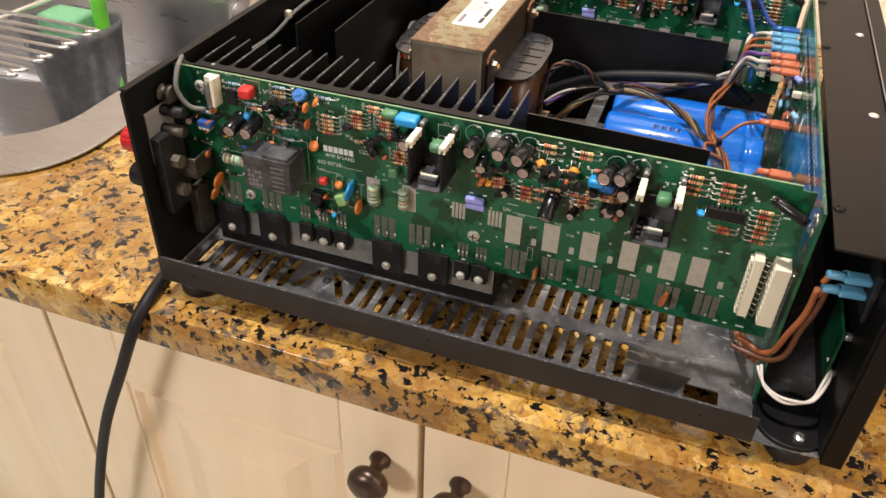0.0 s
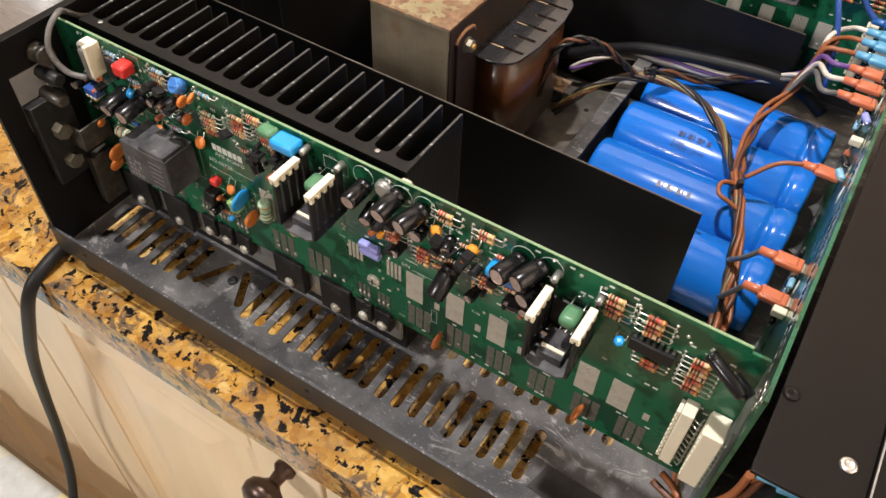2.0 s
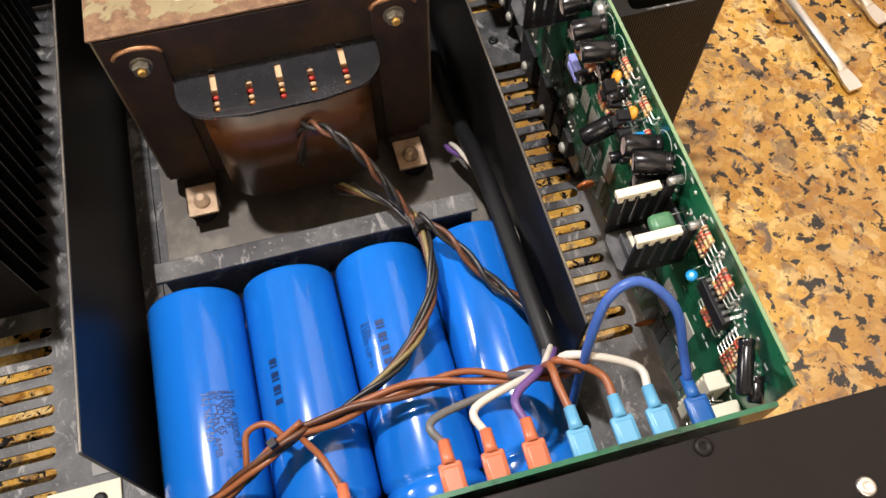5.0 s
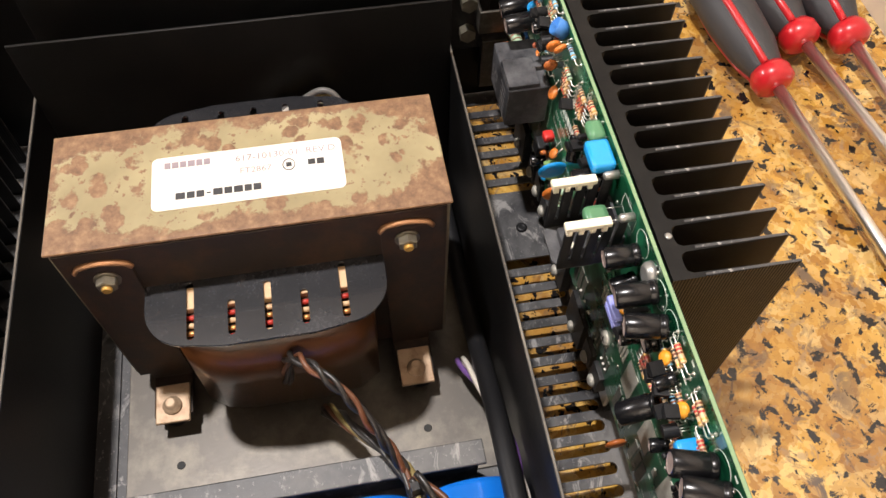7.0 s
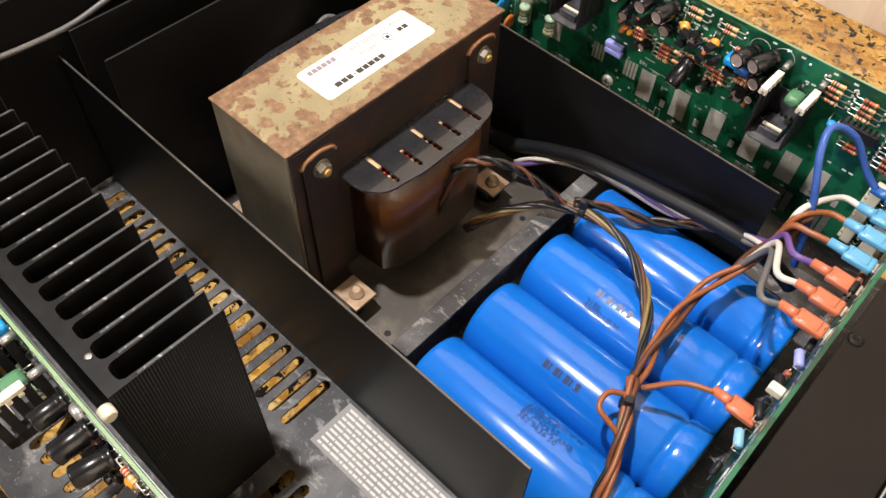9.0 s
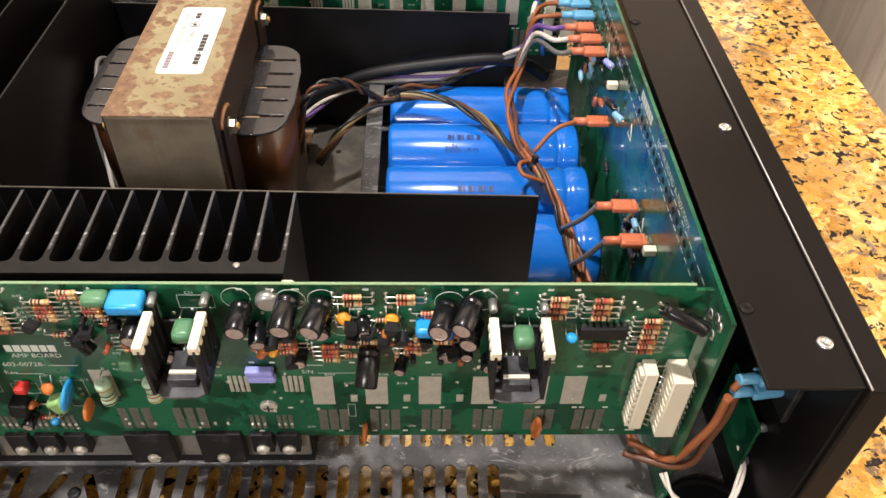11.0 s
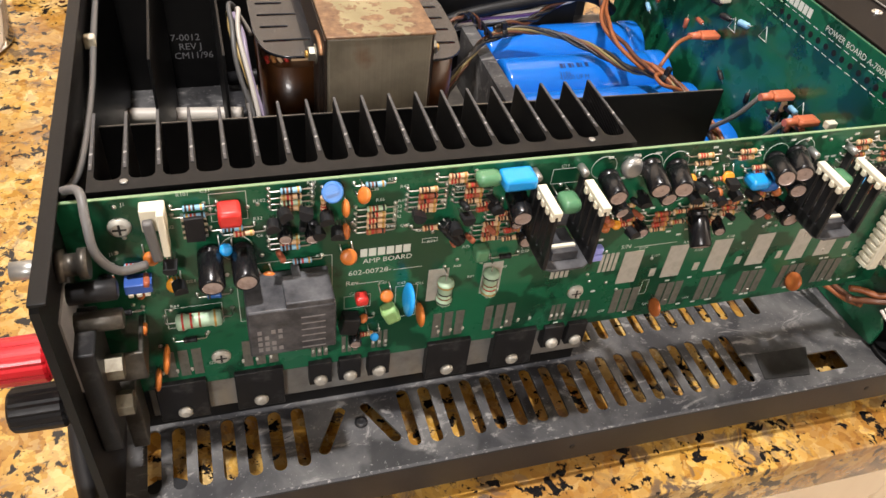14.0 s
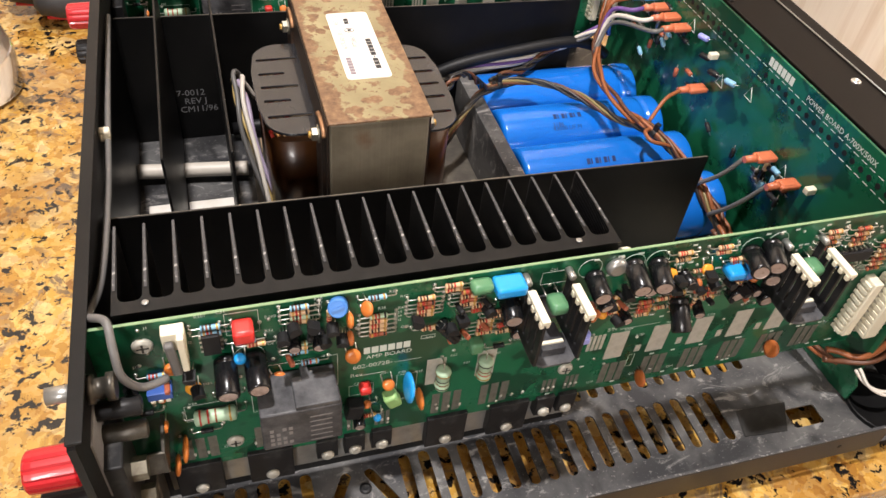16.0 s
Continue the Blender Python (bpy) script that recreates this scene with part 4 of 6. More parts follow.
# grey plate under the transformer
bm = bmesh.new()
box(bm, 0.069, 0.2182, 0.1585, 0.3245, PLATE + 0.0002, PLATE + 0.0012, bevel=0.0003)
GP = tagged(part("mounting_plate", bm, GREYPLATE), "stained grey steel plate under the transformer", "plate")
for hx, hy in ((0.1945, 0.182), (0.196, 0.2925)):
    bm = bmesh.new()
    turned(bm, [(0.0, 0.0019), (0.0002, 0.0017)], 12, m=Matrix.Translation((hx, hy, PLATE + 0.0012)))
    part("hole", bm, bpy.data.materials["dark_hole"], GP)




def rear_bay():
    for x0, x1 in ((0.002, 0.0240), (0.0262, 0.0540)):
        bm = bmesh.new()
        box(bm, x0, x1, 0.1600, 0.2550, PLATE + 0.0002, PLATE + 0.0030, bevel=0.0005)
        tagged(part("insulating_sheet", bm, LABEL), "pale insulating sheet on the chassis floor", "sheet")
    one_wire("white_cable", "pale grey sleeved cable across the rear bay", [(-0.004, 0.283, 0.024), (0.020, 0.281, 0.0235), (0.040, 0.279, 0.0235), (0.066, 0.276, 0.0235)], 0.0048, W_WHITE)
    bm = bmesh.new()
    put = Matrix(((1, 0, 0, 0), (0, 0, -1, 0.3260), (0, 1, 0, 0), (0, 0, 0, 1)))
    for text, x, z in (("7-0012", 0.0265, 0.0500), ("REV J", 0.0310, 0.0435), ("CM11/96", 0.0275, 0.0370)):
        add_mesh(bm, written(text, 0.0066, Matrix.Translation((x, 0, z)) @ put))
    part("stamped_print", bm, mat("grey_ink", (0.30, 0.30, 0.31), 0.5), CHASSIS, "grey stamped print on the partition")


# ---- wires ----
def strand_bundle(name, label, points, mats, radius, spread, twist=9.0, ties=()):
    """A bundle of insulated wires that wind about one another along a line."""
    w = thing(name, label, "cable")
    line = smooth_path(points, 8)
    for n, m in enumerate(mats):
        bm = bmesh.new()
        pts, side = [], None
        for k, at in enumerate(line):
            ahead = (line[min(k + 1, len(line) - 1)] - line[max(k - 1, 0)]).normalized()
            side = ahead.orthogonal().normalized() if side is None else (side - ahead * side.dot(ahead)).normalized()
            a = 2 * math.pi * n / len(mats) + twist * k / len(line)
            loose = spread * (1.0 + 0.45 * math.sin(0.41 * k + 1.9 * n))
            pts.append(at + loose * (math.cos(a) * side + math.sin(a) * ahead.cross(side)))
        tube(bm, pts, radius, 8, raw=True)
        part("wire", bm, m, w)
    for k in ties:
        at = line[int(k * (len(line) - 1))]
        ahead = (line[min(int(k * (len(line) - 1)) + 1, len(line) - 1)] - at).normalized()
        bm = bmesh.new()
        turned(bm, [(-0.0018, spread + radius * 1.05), (-0.0016, spread + radius * 1.35), (0.0016, spread + radius * 1.35), (0.0018, spread + radius * 1.05)], 14, m=Matrix.Translation(at) @ ahead.to_track_quat("Z", "Y").to_matrix().to_4x4())
        box(bm, -0.0015, 0.0015, spread + radius, spread + radius + 0.005, -0.0015, 0.0015, m=Matrix.Translation(at) @ ahead.to_track_quat("Z", "Y").to_matrix().to_4x4())
        part("cable_tie", bm, PLASTIC, w)
    return w


def one_wire(name, label, points, radius, material, terminals=(), group=""):
    """A single insulated wire, with push-on terminals at its ends."""
    w = thing(name, label, "wire", group=group)
    bm = bmesh.new()
    tube(bm, points, radius, 10)
    part("wire", bm, material, w)
    for at, towards, sleeve in terminals:
        m = look(at, towards) @ Matrix.Rotation(math.pi, 4, "X")
        bm = bmesh.new()
        turned(bm, [(-0.004, 0.0021), (0.002, 0.0023), (0.004, 0.0026)], 12, m=m)
        box(bm, -0.0040, 0.0040, -0.0017, 0.0017, 0.0035, 0.0165, bevel=0.0011, m=m)
        box(bm, -0.0032, 0.0032, -0.0021, 0.0021, 0.0050, 0.0140, bevel=0.0009, m=m)
        part("crimp_sleeve", bm, sleeve, w)
    return w


def wiring():
    strand_bundle("secondary_wire_bundle", "twisted dark, yellow and brown wires over blue capacitors",
                  [(0.188, 0.2490, 0.040), (0.208, 0.262, 0.062), (0.231, 0.279, 0.068), (0.262, 0.280, 0.070), (0.290, 0.262, 0.067), (0.308, 0.232, 0.066), (0.316, 0.208, 0.074), (0.327, 0.184, 0.067), (0.334, 0.158, 0.055), (0.338, 0.140, 0.045), (0.340, 0.124, 0.030)],
                  [W_BLACK, W_OLIVE, W_BROWN, W_BLACK, W_BLACK], 0.0011, 0.0017, 34, ties=(0.235, 0.62))
    strand_bundle("orange_wire_run", "orange-brown wires running down beside the dark bundle",
                  [(0.312, 0.216, 0.077), (0.322, 0.197, 0.074), (0.331, 0.176, 0.066), (0.3375, 0.156, 0.056), (0.3415, 0.140, 0.047), (0.343, 0.122, 0.031)], [W_ORANGE, W_BROWN, W_ORANGE], 0.0013, 0.0017, 12)
    one_wire("slack_wire_loop", "orange-brown wire sagging in a small loop off the bundle", [(0.316, 0.209, 0.075), (0.309, 0.203, 0.077), (0.310, 0.195, 0.076), (0.318, 0.193, 0.074), (0.324, 0.192, 0.072)], 0.0013, W_ORANGE)
    strand_bundle("loose_wire_loop", "dark twisted wires looping from the coil",
                  [(0.181, 0.236, 0.058), (0.185, 0.241, 0.088), (0.194, 0.250, 0.097), (0.206, 0.262, 0.092), (0.219, 0.272, 0.079), (0.230, 0.279, 0.067)], [W_BLACK, W_BROWN, W_BLACK], 0.0011, 0.0014, 22)
    strand_bundle("branch_wire_pair", "twisted black wires crossing the capacitors to the mains cable",
                  [(0.232, 0.281, 0.071), (0.246, 0.293, 0.068), (0.266, 0.304, 0.064), (0.283, 0.315, 0.066), (0.300, 0.3185, 0.074)], [W_BLACK, W_BLACK, W_BROWN], 0.0013, 0.0015, 12)
    strand_bundle("white_violet_wires", "white and violet twisted wires along the partition",
                  [(0.172, 0.312, 0.030), (0.198, 0.3185, 0.048), (0.232, 0.3215, 0.055), (0.270, 0.3195, 0.062), (0.300, 0.3195, 0.072), (0.322, 0.3100, 0.090)], [W_WHITE, W_VIOLET, W_WHITE, W_GREY], 0.0013, 0.0017, 12)
    one_wire("mains_cable", "thick black mains cable run along the partition", [(0.060, 0.320, 0.024), (0.150, 0.3200, 0.032), (0.190, 0.3190, 0.050), (0.220, 0.3180, 0.063), (0.260, 0.3170, 0.071), (0.300, 0.3165, 0.076), (0.322, 0.318, 0.072), (0.338, 0.322, 0.060)], 0.0043, CABLE)
    strand_bundle("rear_wire_bundle", "yellow, violet and white wires beside the transformer", [(0.078, 0.205, 0.020), (0.074, 0.215, 0.050), (0.067, 0.240, 0.085), (0.0645, 0.260, 0.098), (0.066, 0.270, 0.096), (0.071, 0.276, 0.080)],
                  [W_CREAM, W_GREY, W_WHITE, W_PALE_LILAC], 0.0014, 0.0030, 3)
    strand_bundle("orange_brown_pair", "orange-brown wires running to the front board terminals",
                  [(0.314, 0.214, 0.074), (0.309, 0.242, 0.072), (0.309, 0.272, 0.074), (0.316, 0.296, 0.080), (0.322, 0.308, 0.096), (0.327, 0.318, 0.112)], [W_ORANGE, W_ORANGE, W_BROWN], 0.0014, 0.0021, 9)
    T = FRONT_X - 0.0165
    red = lambda y, z: ((T - 0.001, y, z), (T + 0.02, y, z), TERM_RED)
    one_wire("terminal_wire", "orange-brown wire with an orange push-on terminal", [(0.318, 0.215, 0.076), (0.330, 0.222, 0.087), (T - 0.003, 0.2265, 0.090)], 0.0013, W_ORANGE, [red(0.2270, 0.0895)], "low terminals")
    one_wire("terminal_wire", "grey wire with an orange push-on terminal", [(0.330, 0.166, 0.062), (0.336, 0.155, 0.078), (T - 0.003, 0.150, 0.0935)], 0.0014, W_GREY, [red(0.1480, 0.0940)], "low terminals")
    one_wire("terminal_wire", "brown wire with an orange push-on terminal", [(0.334, 0.150, 0.050), (0.337, 0.136, 0.070), (T - 0.003, 0.1255, 0.0925)], 0.0014, W_GREY, [red(0.1240, 0.0930)], "low terminals")
    # the upper row of terminals at the board's far end
    z = 0.113
    tops = ((0.2640, W_GREY, TERM_RED, "grey wire with an orange push-on terminal"), (0.2785, W_WHITE, TERM_RED, "white wire with an orange push-on terminal"), (0.2925, W_VIOLET, TERM_RED, "violet wire with an orange push-on terminal"),
            (0.3080, W_ORANGE, TERM_BLUE, "brown wire with a light blue push-on terminal"), (0.3235, W_ORANGE, TERM_BLUE, "brown wire with a light blue push-on terminal"), (0.3360, W_WHITE, TERM_BLUE, "cream wire with a light blue push-on terminal"))
    for k, (y, m, sleeve, label) in enumerate(tops):
        one_wire("terminal_wire", label, [(0.314 + 0.002 * k, 0.296 + 0.003 * k, 0.078 + 0.003 * k), (0.324, 0.298 + 0.003 * k, 0.100 + 0.003 * k), (0.333, y - 0.001, 0.1125), (T - 0.003, y, z)], 0.0015, m, [((T - 0.001, y, z), (T + 0.02, y, z), sleeve)], "upper terminals")
    one_wire("blue_jumper_wire", "blue wire arching over the partition to a dark blue terminal", [(0.334, 0.3160, 0.080), (0.327, 0.3180, 0.115), (0.317, 0.3255, 0.138), (0.315, 0.337, 0.143), (0.324, 0.3475, 0.135), (0.335, 0.3500, 0.120), (T - 0.003, 0.3500, 0.1135)], 0.0017, W_BLUE, [((T - 0.001, 0.3500, 0.113), (T + 0.02, 0.3500, 0.113), TERM_NAVY)])
    strand_bundle("brown_wire_down", "brown wires running down to the floor by the front board", [(0.336, 0.142, 0.046), (0.343, 0.112, 0.036), (0.348, 0.080, 0.030), (0.352, 0.055, 0.034), (0.357, 0.040, 0.036)], [W_BROWN, W_ORANGE], 0.0015, 0.0018, 5)
    strand_bundle("front_brown_pair", "two brown wires curving to blue terminals in the chassis front", [(0.345, 0.041, 0.046), (0.357, 0.034, 0.046), (0.367, 0.029, 0.056), (0.3715, 0.028, 0.078), (0.3745, 0.030, 0.101)], [W_ORANGE, W_BROWN], 0.0017, 0.0022, 2)
    for dz in (0.0, 0.0085):
        one_wire("front_terminal", "light blue push-on terminal on a switch tab", [(0.3735, 0.0300, 0.096 + dz), (0.3755, 0.0305, 0.1000 + dz), (0.3785, 0.0310, 0.1012 + dz)], 0.0016, W_ORANGE, [((0.3780, 0.0310, 0.1012 + dz), (0.3960, 0.0340, 0.1005 + dz), TERM_BLUE)], "front terminals")
    strand_bundle("white_twin_lead", "thin white twin lead sagging below the front board", [(0.3600, 0.0300, 0.042), (0.3650, 0.0210, 0.036), (0.3770, 0.0170, 0.0335), (0.3890, 0.0200, 0.036), (0.3940, 0.0290, 0.046), (0.3925, 0.0360, 0.054)], [W_WHITE, W_WHITE], 0.0009, 0.0009, 8)
    # display board and switch body inside the front
    d = thing("display_board", "small green circuit board inside the chassis front", "circuit board")
    bm = bmesh.new()
    box(bm, 0.3920, 0.3934, 0.0300, 0.0640, 0.0420, 0.0760, bevel=0.0002)
    part("board", bm, PCB, d)
    for y_, z_ in ((0.034, 0.046), (0.034, 0.072)):
        bm = bmesh.new()
        turned(bm, [(0.0, 0.0024), (0.0044, 0.0022)], 10, m=Matrix.Translation((0.3932, y_, z_)) @ Matrix.Rotation(radians(90), 4, "Y"))
        part("standoff", bm, SILVER, d)
    w = thing("power_switch", "black power switch body behind the front panel", "switch")
    bm = bmesh.new()
    box(bm, 0.3945, 0.3974, 0.0240, 0.0440, 0.0900, 0.1180, bevel=0.0008)
    part("body", bm, PLASTIC, w)
    # grey lead across the rear
    one_wire("grey_lead", "grey shielded lead clipped along the black rear panel", [(-0.0015, 0.300, 0.125), (0.0005, 0.200, 0.130), (0.0000, 0.150, 0.123), (-0.0005, 0.090, 0.128), (-0.0020, 0.062, 0.138), (-0.0010, 0.052, 0.146), (0.0060, 0.0435, 0.152), (0.0075, 0.0350, 0.147), (0.0085, 0.0310, 0.137), (0.0135, 0.0330, 0.127), (0.0215, 0.0375, 0.1240)], 0.0015, W_GREY)
    bm = bmesh.new()
    box(bm, -0.003, 0.002, 0.177, 0.1815, 0.127, 0.133, bevel=0.001)
    tagged(part("cable_clip", bm, IVORY), "small ivory clip holding the grey lead", "clip")
    # the cord that hangs over the counter's edge
    bm = bmesh.new()
    tube(bm, [(-0.0300, 0.120, 0.0045), (-0.0250, 0.060, 0.0045), (-0.0165, 0.018, 0.0046), (-0.0110, -0.010, 0.0050), (-0.0140, -0.0255, -0.0080), (-0.0340, -0.0300, -0.055), (-0.0640, -0.0300, -0.120), (-0.0930, -0.0290, -0.200), (-0.1150, -0.0300, -0.280), (-0.1250, -0.0400, -0.360), (-0.118, -0.062, -0.408), (-0.090, -0.095, -0.4245), (-0.030, -0.125, -0.4245), (0.020, -0.190, -0.4245)], 0.0042, 10)
    part("power_cord", bm, CABLE, CHASSIS, "black power cord hanging over the countertop edge")


wiring()
rear_bay()


# ---- front (power) board ----
def front_board():
    f = thing("power_circuit_board", "green power board standing behind the front panel", "circuit board")
    bm = bmesh.new()
    pts = [(0.0300, 0.0350), (0.0300, 0.1425), (0.3620, 0.1425), (0.3620, 0.0160), (0.040, 0.0160), (0.0270, 0.0180), (0.0265, 0.0300)]
    prism(bm, pts, 0.0, 0.0016, m=Matrix(((0, 0, 1, FRONT_X), (1, 0, 0, 0), (0, 1, 0, 0), (0, 0, 0, 1))))
    part("board", bm, PCB, f)
    bm = bmesh.new()
    x = FRONT_X - 0.0001
    # silkscreen: dashed lines, a row of holes with frames, the board's name
    put = Matrix(((0, 0, -1, x), (-1, 0, 0, 0), (0, 1, 0, 0), (0, 0, 0, 1)))
    for text, y, z, s in (("POWER BOARD A-700X/500X", 0.1460, 0.1345, 0.0046),):
        add_mesh(bm, written(text, s, Matrix.Translation((0, y, z)) @ put))
    part("printed_title", bm, SILK, f, "white printed board name")
    bm = bmesh.new()
    y = 0.1830
    for w in (0.0032, 0.0034, 0.0033, 0.0034, 0.0032, 0.0033):
        box(bm, x - 0.00005, x, y - w, y, 0.1343, 0.1393)
        y -= w + 0.0008
    for row, z in ((0, 0.1322), (1, 0.1235)):
        y = 0.300
        while y > 0.060:
            box(bm, x - 0.00005, x, y - 0.0042, y, z, z + 0.0004)
            y -= 0.0066
    for y, z in ((0.217, 0.098), (0.138, 0.087), (0.262, 0.112), (0.188, 0.107)):
        tri = [Vector((x, y - 0.004, z)), Vector((x, y + 0.004, z)), Vector((x, y, z + 0.008)), Vector((x, y - 0.004, z))]
        tube(bm, tri, 0.0003, 4, raw=True)
    tagged(part("silkscreen", bm, SILK, f, "dashed white screen print"), kind="stuff")
    hole = bpy.data.materials["dark_hole"]
    y = 0.297
    while y > 0.062:
        if not 0.186 < y < 0.196:
            bm = bmesh.new()
            turned(bm, [(0.0, 0.0017), (0.00015, 0.0017)], 10, m=Matrix.Translation((x, y, 0.1279)) @ Matrix.Rotation(radians(-90), 4, "Y"))
            part("pad_hole", bm, hole, f)
        y -= 0.0068
    for y, z in ((0.0365, 0.1335), (0.0455, 0.1305), (0.0395, 0.1255), (0.0475, 0.1225), (0.040, 0.134)):
        bm = bmesh.new()
        turned(bm, [(0.0, 0.0024), (0.0006, 0.0019), (0.0010, 0.0008)], 10, m=Matrix.Translation((x, y, z)) @ Matrix.Rotation(radians(-90), 4, "Y"))
        part("solder_joint", bm, TIN, f)
    for y, z, m_, kind in ((0.204, 0.1085, BLUEBODY, 0), (0.243, 0.1175, LILAC, 0), (0.228, 0.113, IVORY, 1), (0.112, 0.098, IVORY, 1), (0.235, 0.108, PLASTIC, 0), (0.222, 0.104, PLASTIC, 0)):
        bm = bmesh.new()
        if kind:
            box(bm, x - 0.006, x, y - 0.002, y + 0.002, z - 0.002, z + 0.002, bevel=0.0006)
            part("post", bm, m_, f)
        else:
            turned(bm, [(-0.004, 0.001), (-0.0032, 0.0019), (0.0032, 0.0019), (0.004, 0.001)], 12, m=Matrix.Translation((x - 0.0032, y, z)) @ Matrix.Rotation(radians(90), 4, "X") @ Matrix.Rotation(radians(25), 4, "Y"))
            tube(bm, [(x, y - 0.0065, z + 0.002), (x - 0.0032, y - 0.0065, z + 0.002), (x - 0.0032, y + 0.0065, z - 0.002), (x, y + 0.0065, z - 0.002)], 0.0003, 5, mi=1, steps=0)
            part("resistor", bm, [m_, TIN], f)
    # tabs and small parts below the low terminals
    for y in (0.124, 0.148, 0.227, 0.264, 0.2785, 0.2925, 0.308, 0.3235, 0.336, 0.350):
        z = 0.0935 if y < 0.2 else (0.0895 if y < 0.25 else 0.113)
        bm = bmesh.new()
        box(bm, x - 0.0060, x, y - 0.0030, y + 0.0030, z - 0.0004, z + 0.0004)
        part("blade_tab", bm, TIN, f)
    rnd = random.Random(7)
    for k in range(46):
        y, z = rnd.uniform(0.130, 0.345), rnd.uniform(0.062, 0.116)
        if k < 16:
            y, z = rnd.uniform(0.128, 0.165), rnd.uniform(0.072, 0.09)
        elif k < 30:
            y, z = rnd.uniform(0.262, 0.345), rnd.uniform(0.085, 0.118)
        m_ = rnd.choice([PLASTIC, PLASTIC, TAN, BLUEBODY, SILVER, RUST])
        bm = bmesh.new()
        m4 = Matrix.Translation((x - 0.0025, y, z)) @ Matrix.Rotation(rnd.choice([0, radians(90), radians(30)]), 4, "X") @ Matrix.Rotation(radians(90), 4, "X")
        turned(bm, [(-0.0034, 0.0010), (-0.0028, 0.0016), (0.0028, 0.0016), (0.0034, 0.0010)], 10, m=m4)
        turned(bm, [(-0.006, 0.0003), (0.006, 0.0003)], 5, mi=1, m=m4)
        part("small_component", bm, [m_, TIN], f)


front_board()


# ---- rear panel fittings, near and far channel ----
def binding_post(colour, word, z, dy):
    p = thing("binding_post", word + " fluted loudspeaker binding post on the black rear panel", "binding post", m=Matrix.Translation((-0.0055, 0.024 + dy, z)) @ Matrix.Rotation(radians(-90), 4, "Y"), group="binding posts")
    bm = bmesh.new()
    n = 48
    rings = [(0.0065, 0.0074), (0.0075, 0.0082), (0.021, 0.0080), (0.0235, 0.0077), (0.0245, 0.0066)]
    loops = []
    for k, (h, r) in enumerate(rings):
        loops.append([bm.verts.new(((r - (0.0006 if j % 4 == 0 and k < 4 else 0)) * math.cos(2 * math.pi * j / n), (r - (0.0006 if j % 4 == 0 and k < 4 else 0)) * math.sin(2 * math.pi * j / n), h)) for j in range(n)])
    for a, b in zip(loops, loops[1:]):
        for j in range(n):
            bm.faces.new((a[j], a[(j + 1) % n], b[(j + 1) % n], b[j]))
    bm.faces.new(loops[0][::-1])
    bm.faces.new(loops[-1])
    part("cap_nut", bm, colour, p)
    bm = bmesh.new()
    turned(bm, [(0.0, 0.0085), (0.004, 0.0085), (0.0045, 0.0070), (0.0066, 0.0070)], 24)
    part("collar", bm, colour, p)


for dy in (0.0, FAR):
    binding_post(POST_RED, "red", 0.101, dy)
    binding_post(PLASTIC, "black", 0.076, dy)


def rear_fittings():
    r = thing("rear_terminal_block", "black sockets and metal strips inside the rear panel", "terminal block", m=Matrix.Translation((0.003, 0, 0)), group="rear terminals")
    bm = bmesh.new()
    turned(bm, [(0.0, 0.0052), (0.002, 0.0052), (0.0022, 0.0036), (0.006, 0.0036), (0.0062, 0.0050), (0.009, 0.0050)], 18, m=Matrix.Translation((-0.0058, 0.030, 0.1345)) @ Matrix.Rotation(radians(90), 4, "Y"))
    part("potentiometer", bm, DARKZINC, r, "dull metal potentiometer can")
    bm = bmesh.new()
    turned(bm, [(-0.010, 0.0030), (0.0, 0.0030)], 14, m=Matrix.Translation((-0.0088, 0.030, 0.1345)) @ Matrix.Rotation(radians(90), 4, "Y"))
    part("shaft", bm, SILVER, r)
    for z, y, mm in ((0.124, 0.028, PLASTIC), (0.1125, 0.026, DARKZINC)):
        bm = bmesh.new()
        turned(bm, [(0.0, 0.0036), (0.0150, 0.0036), (0.0155, 0.0028)], 8, m=Matrix.Translation((-0.0058, y, z)) @ Matrix.Rotation(radians(90), 4, "Y"))
        part("socket", bm, mm, r)
    bm = bmesh.new()
    box(bm, -0.0058, 0.0010, 0.012, 0.034, 0.060, 0.112, bevel=0.0008)
    part("block", bm, PLASTIC, r)
    bm = bmesh.new()
    box(bm, 0.0008, 0.0125, 0.0260, 0.0275, 0.080, 0.094, bevel=0.0006)
    box(bm, 0.0110, 0.0125, 0.0260, 0.0440, 0.080, 0.094, bevel=0.0005)
    part("tag_strip", bm, DARKZINC, r, "bent metal strip to the board")
    for z in (0.0935, 0.0735):
        bm = bmesh.new()
        turned(bm, [(0.0, 0.0045), (0.0055, 0.0045)], 6, m=Matrix.Translation((0.0009, 0.022, z)) @ Matrix.Rotation(radians(90), 4, "Y"), smooth=False)
        part("hex_nut", bm, DULLZINC, r)
    bm = bmesh.new()
    box(bm, 0.0000, 0.0060, 0.030, 0.044, 0.034, 0.068, bevel=0.0006)
    part("bracket", bm, DARKZINC, r)
    return r


REAR = rear_fittings()
copy_thing(REAR, Matrix.Translation((0.003, FAR, 0)))



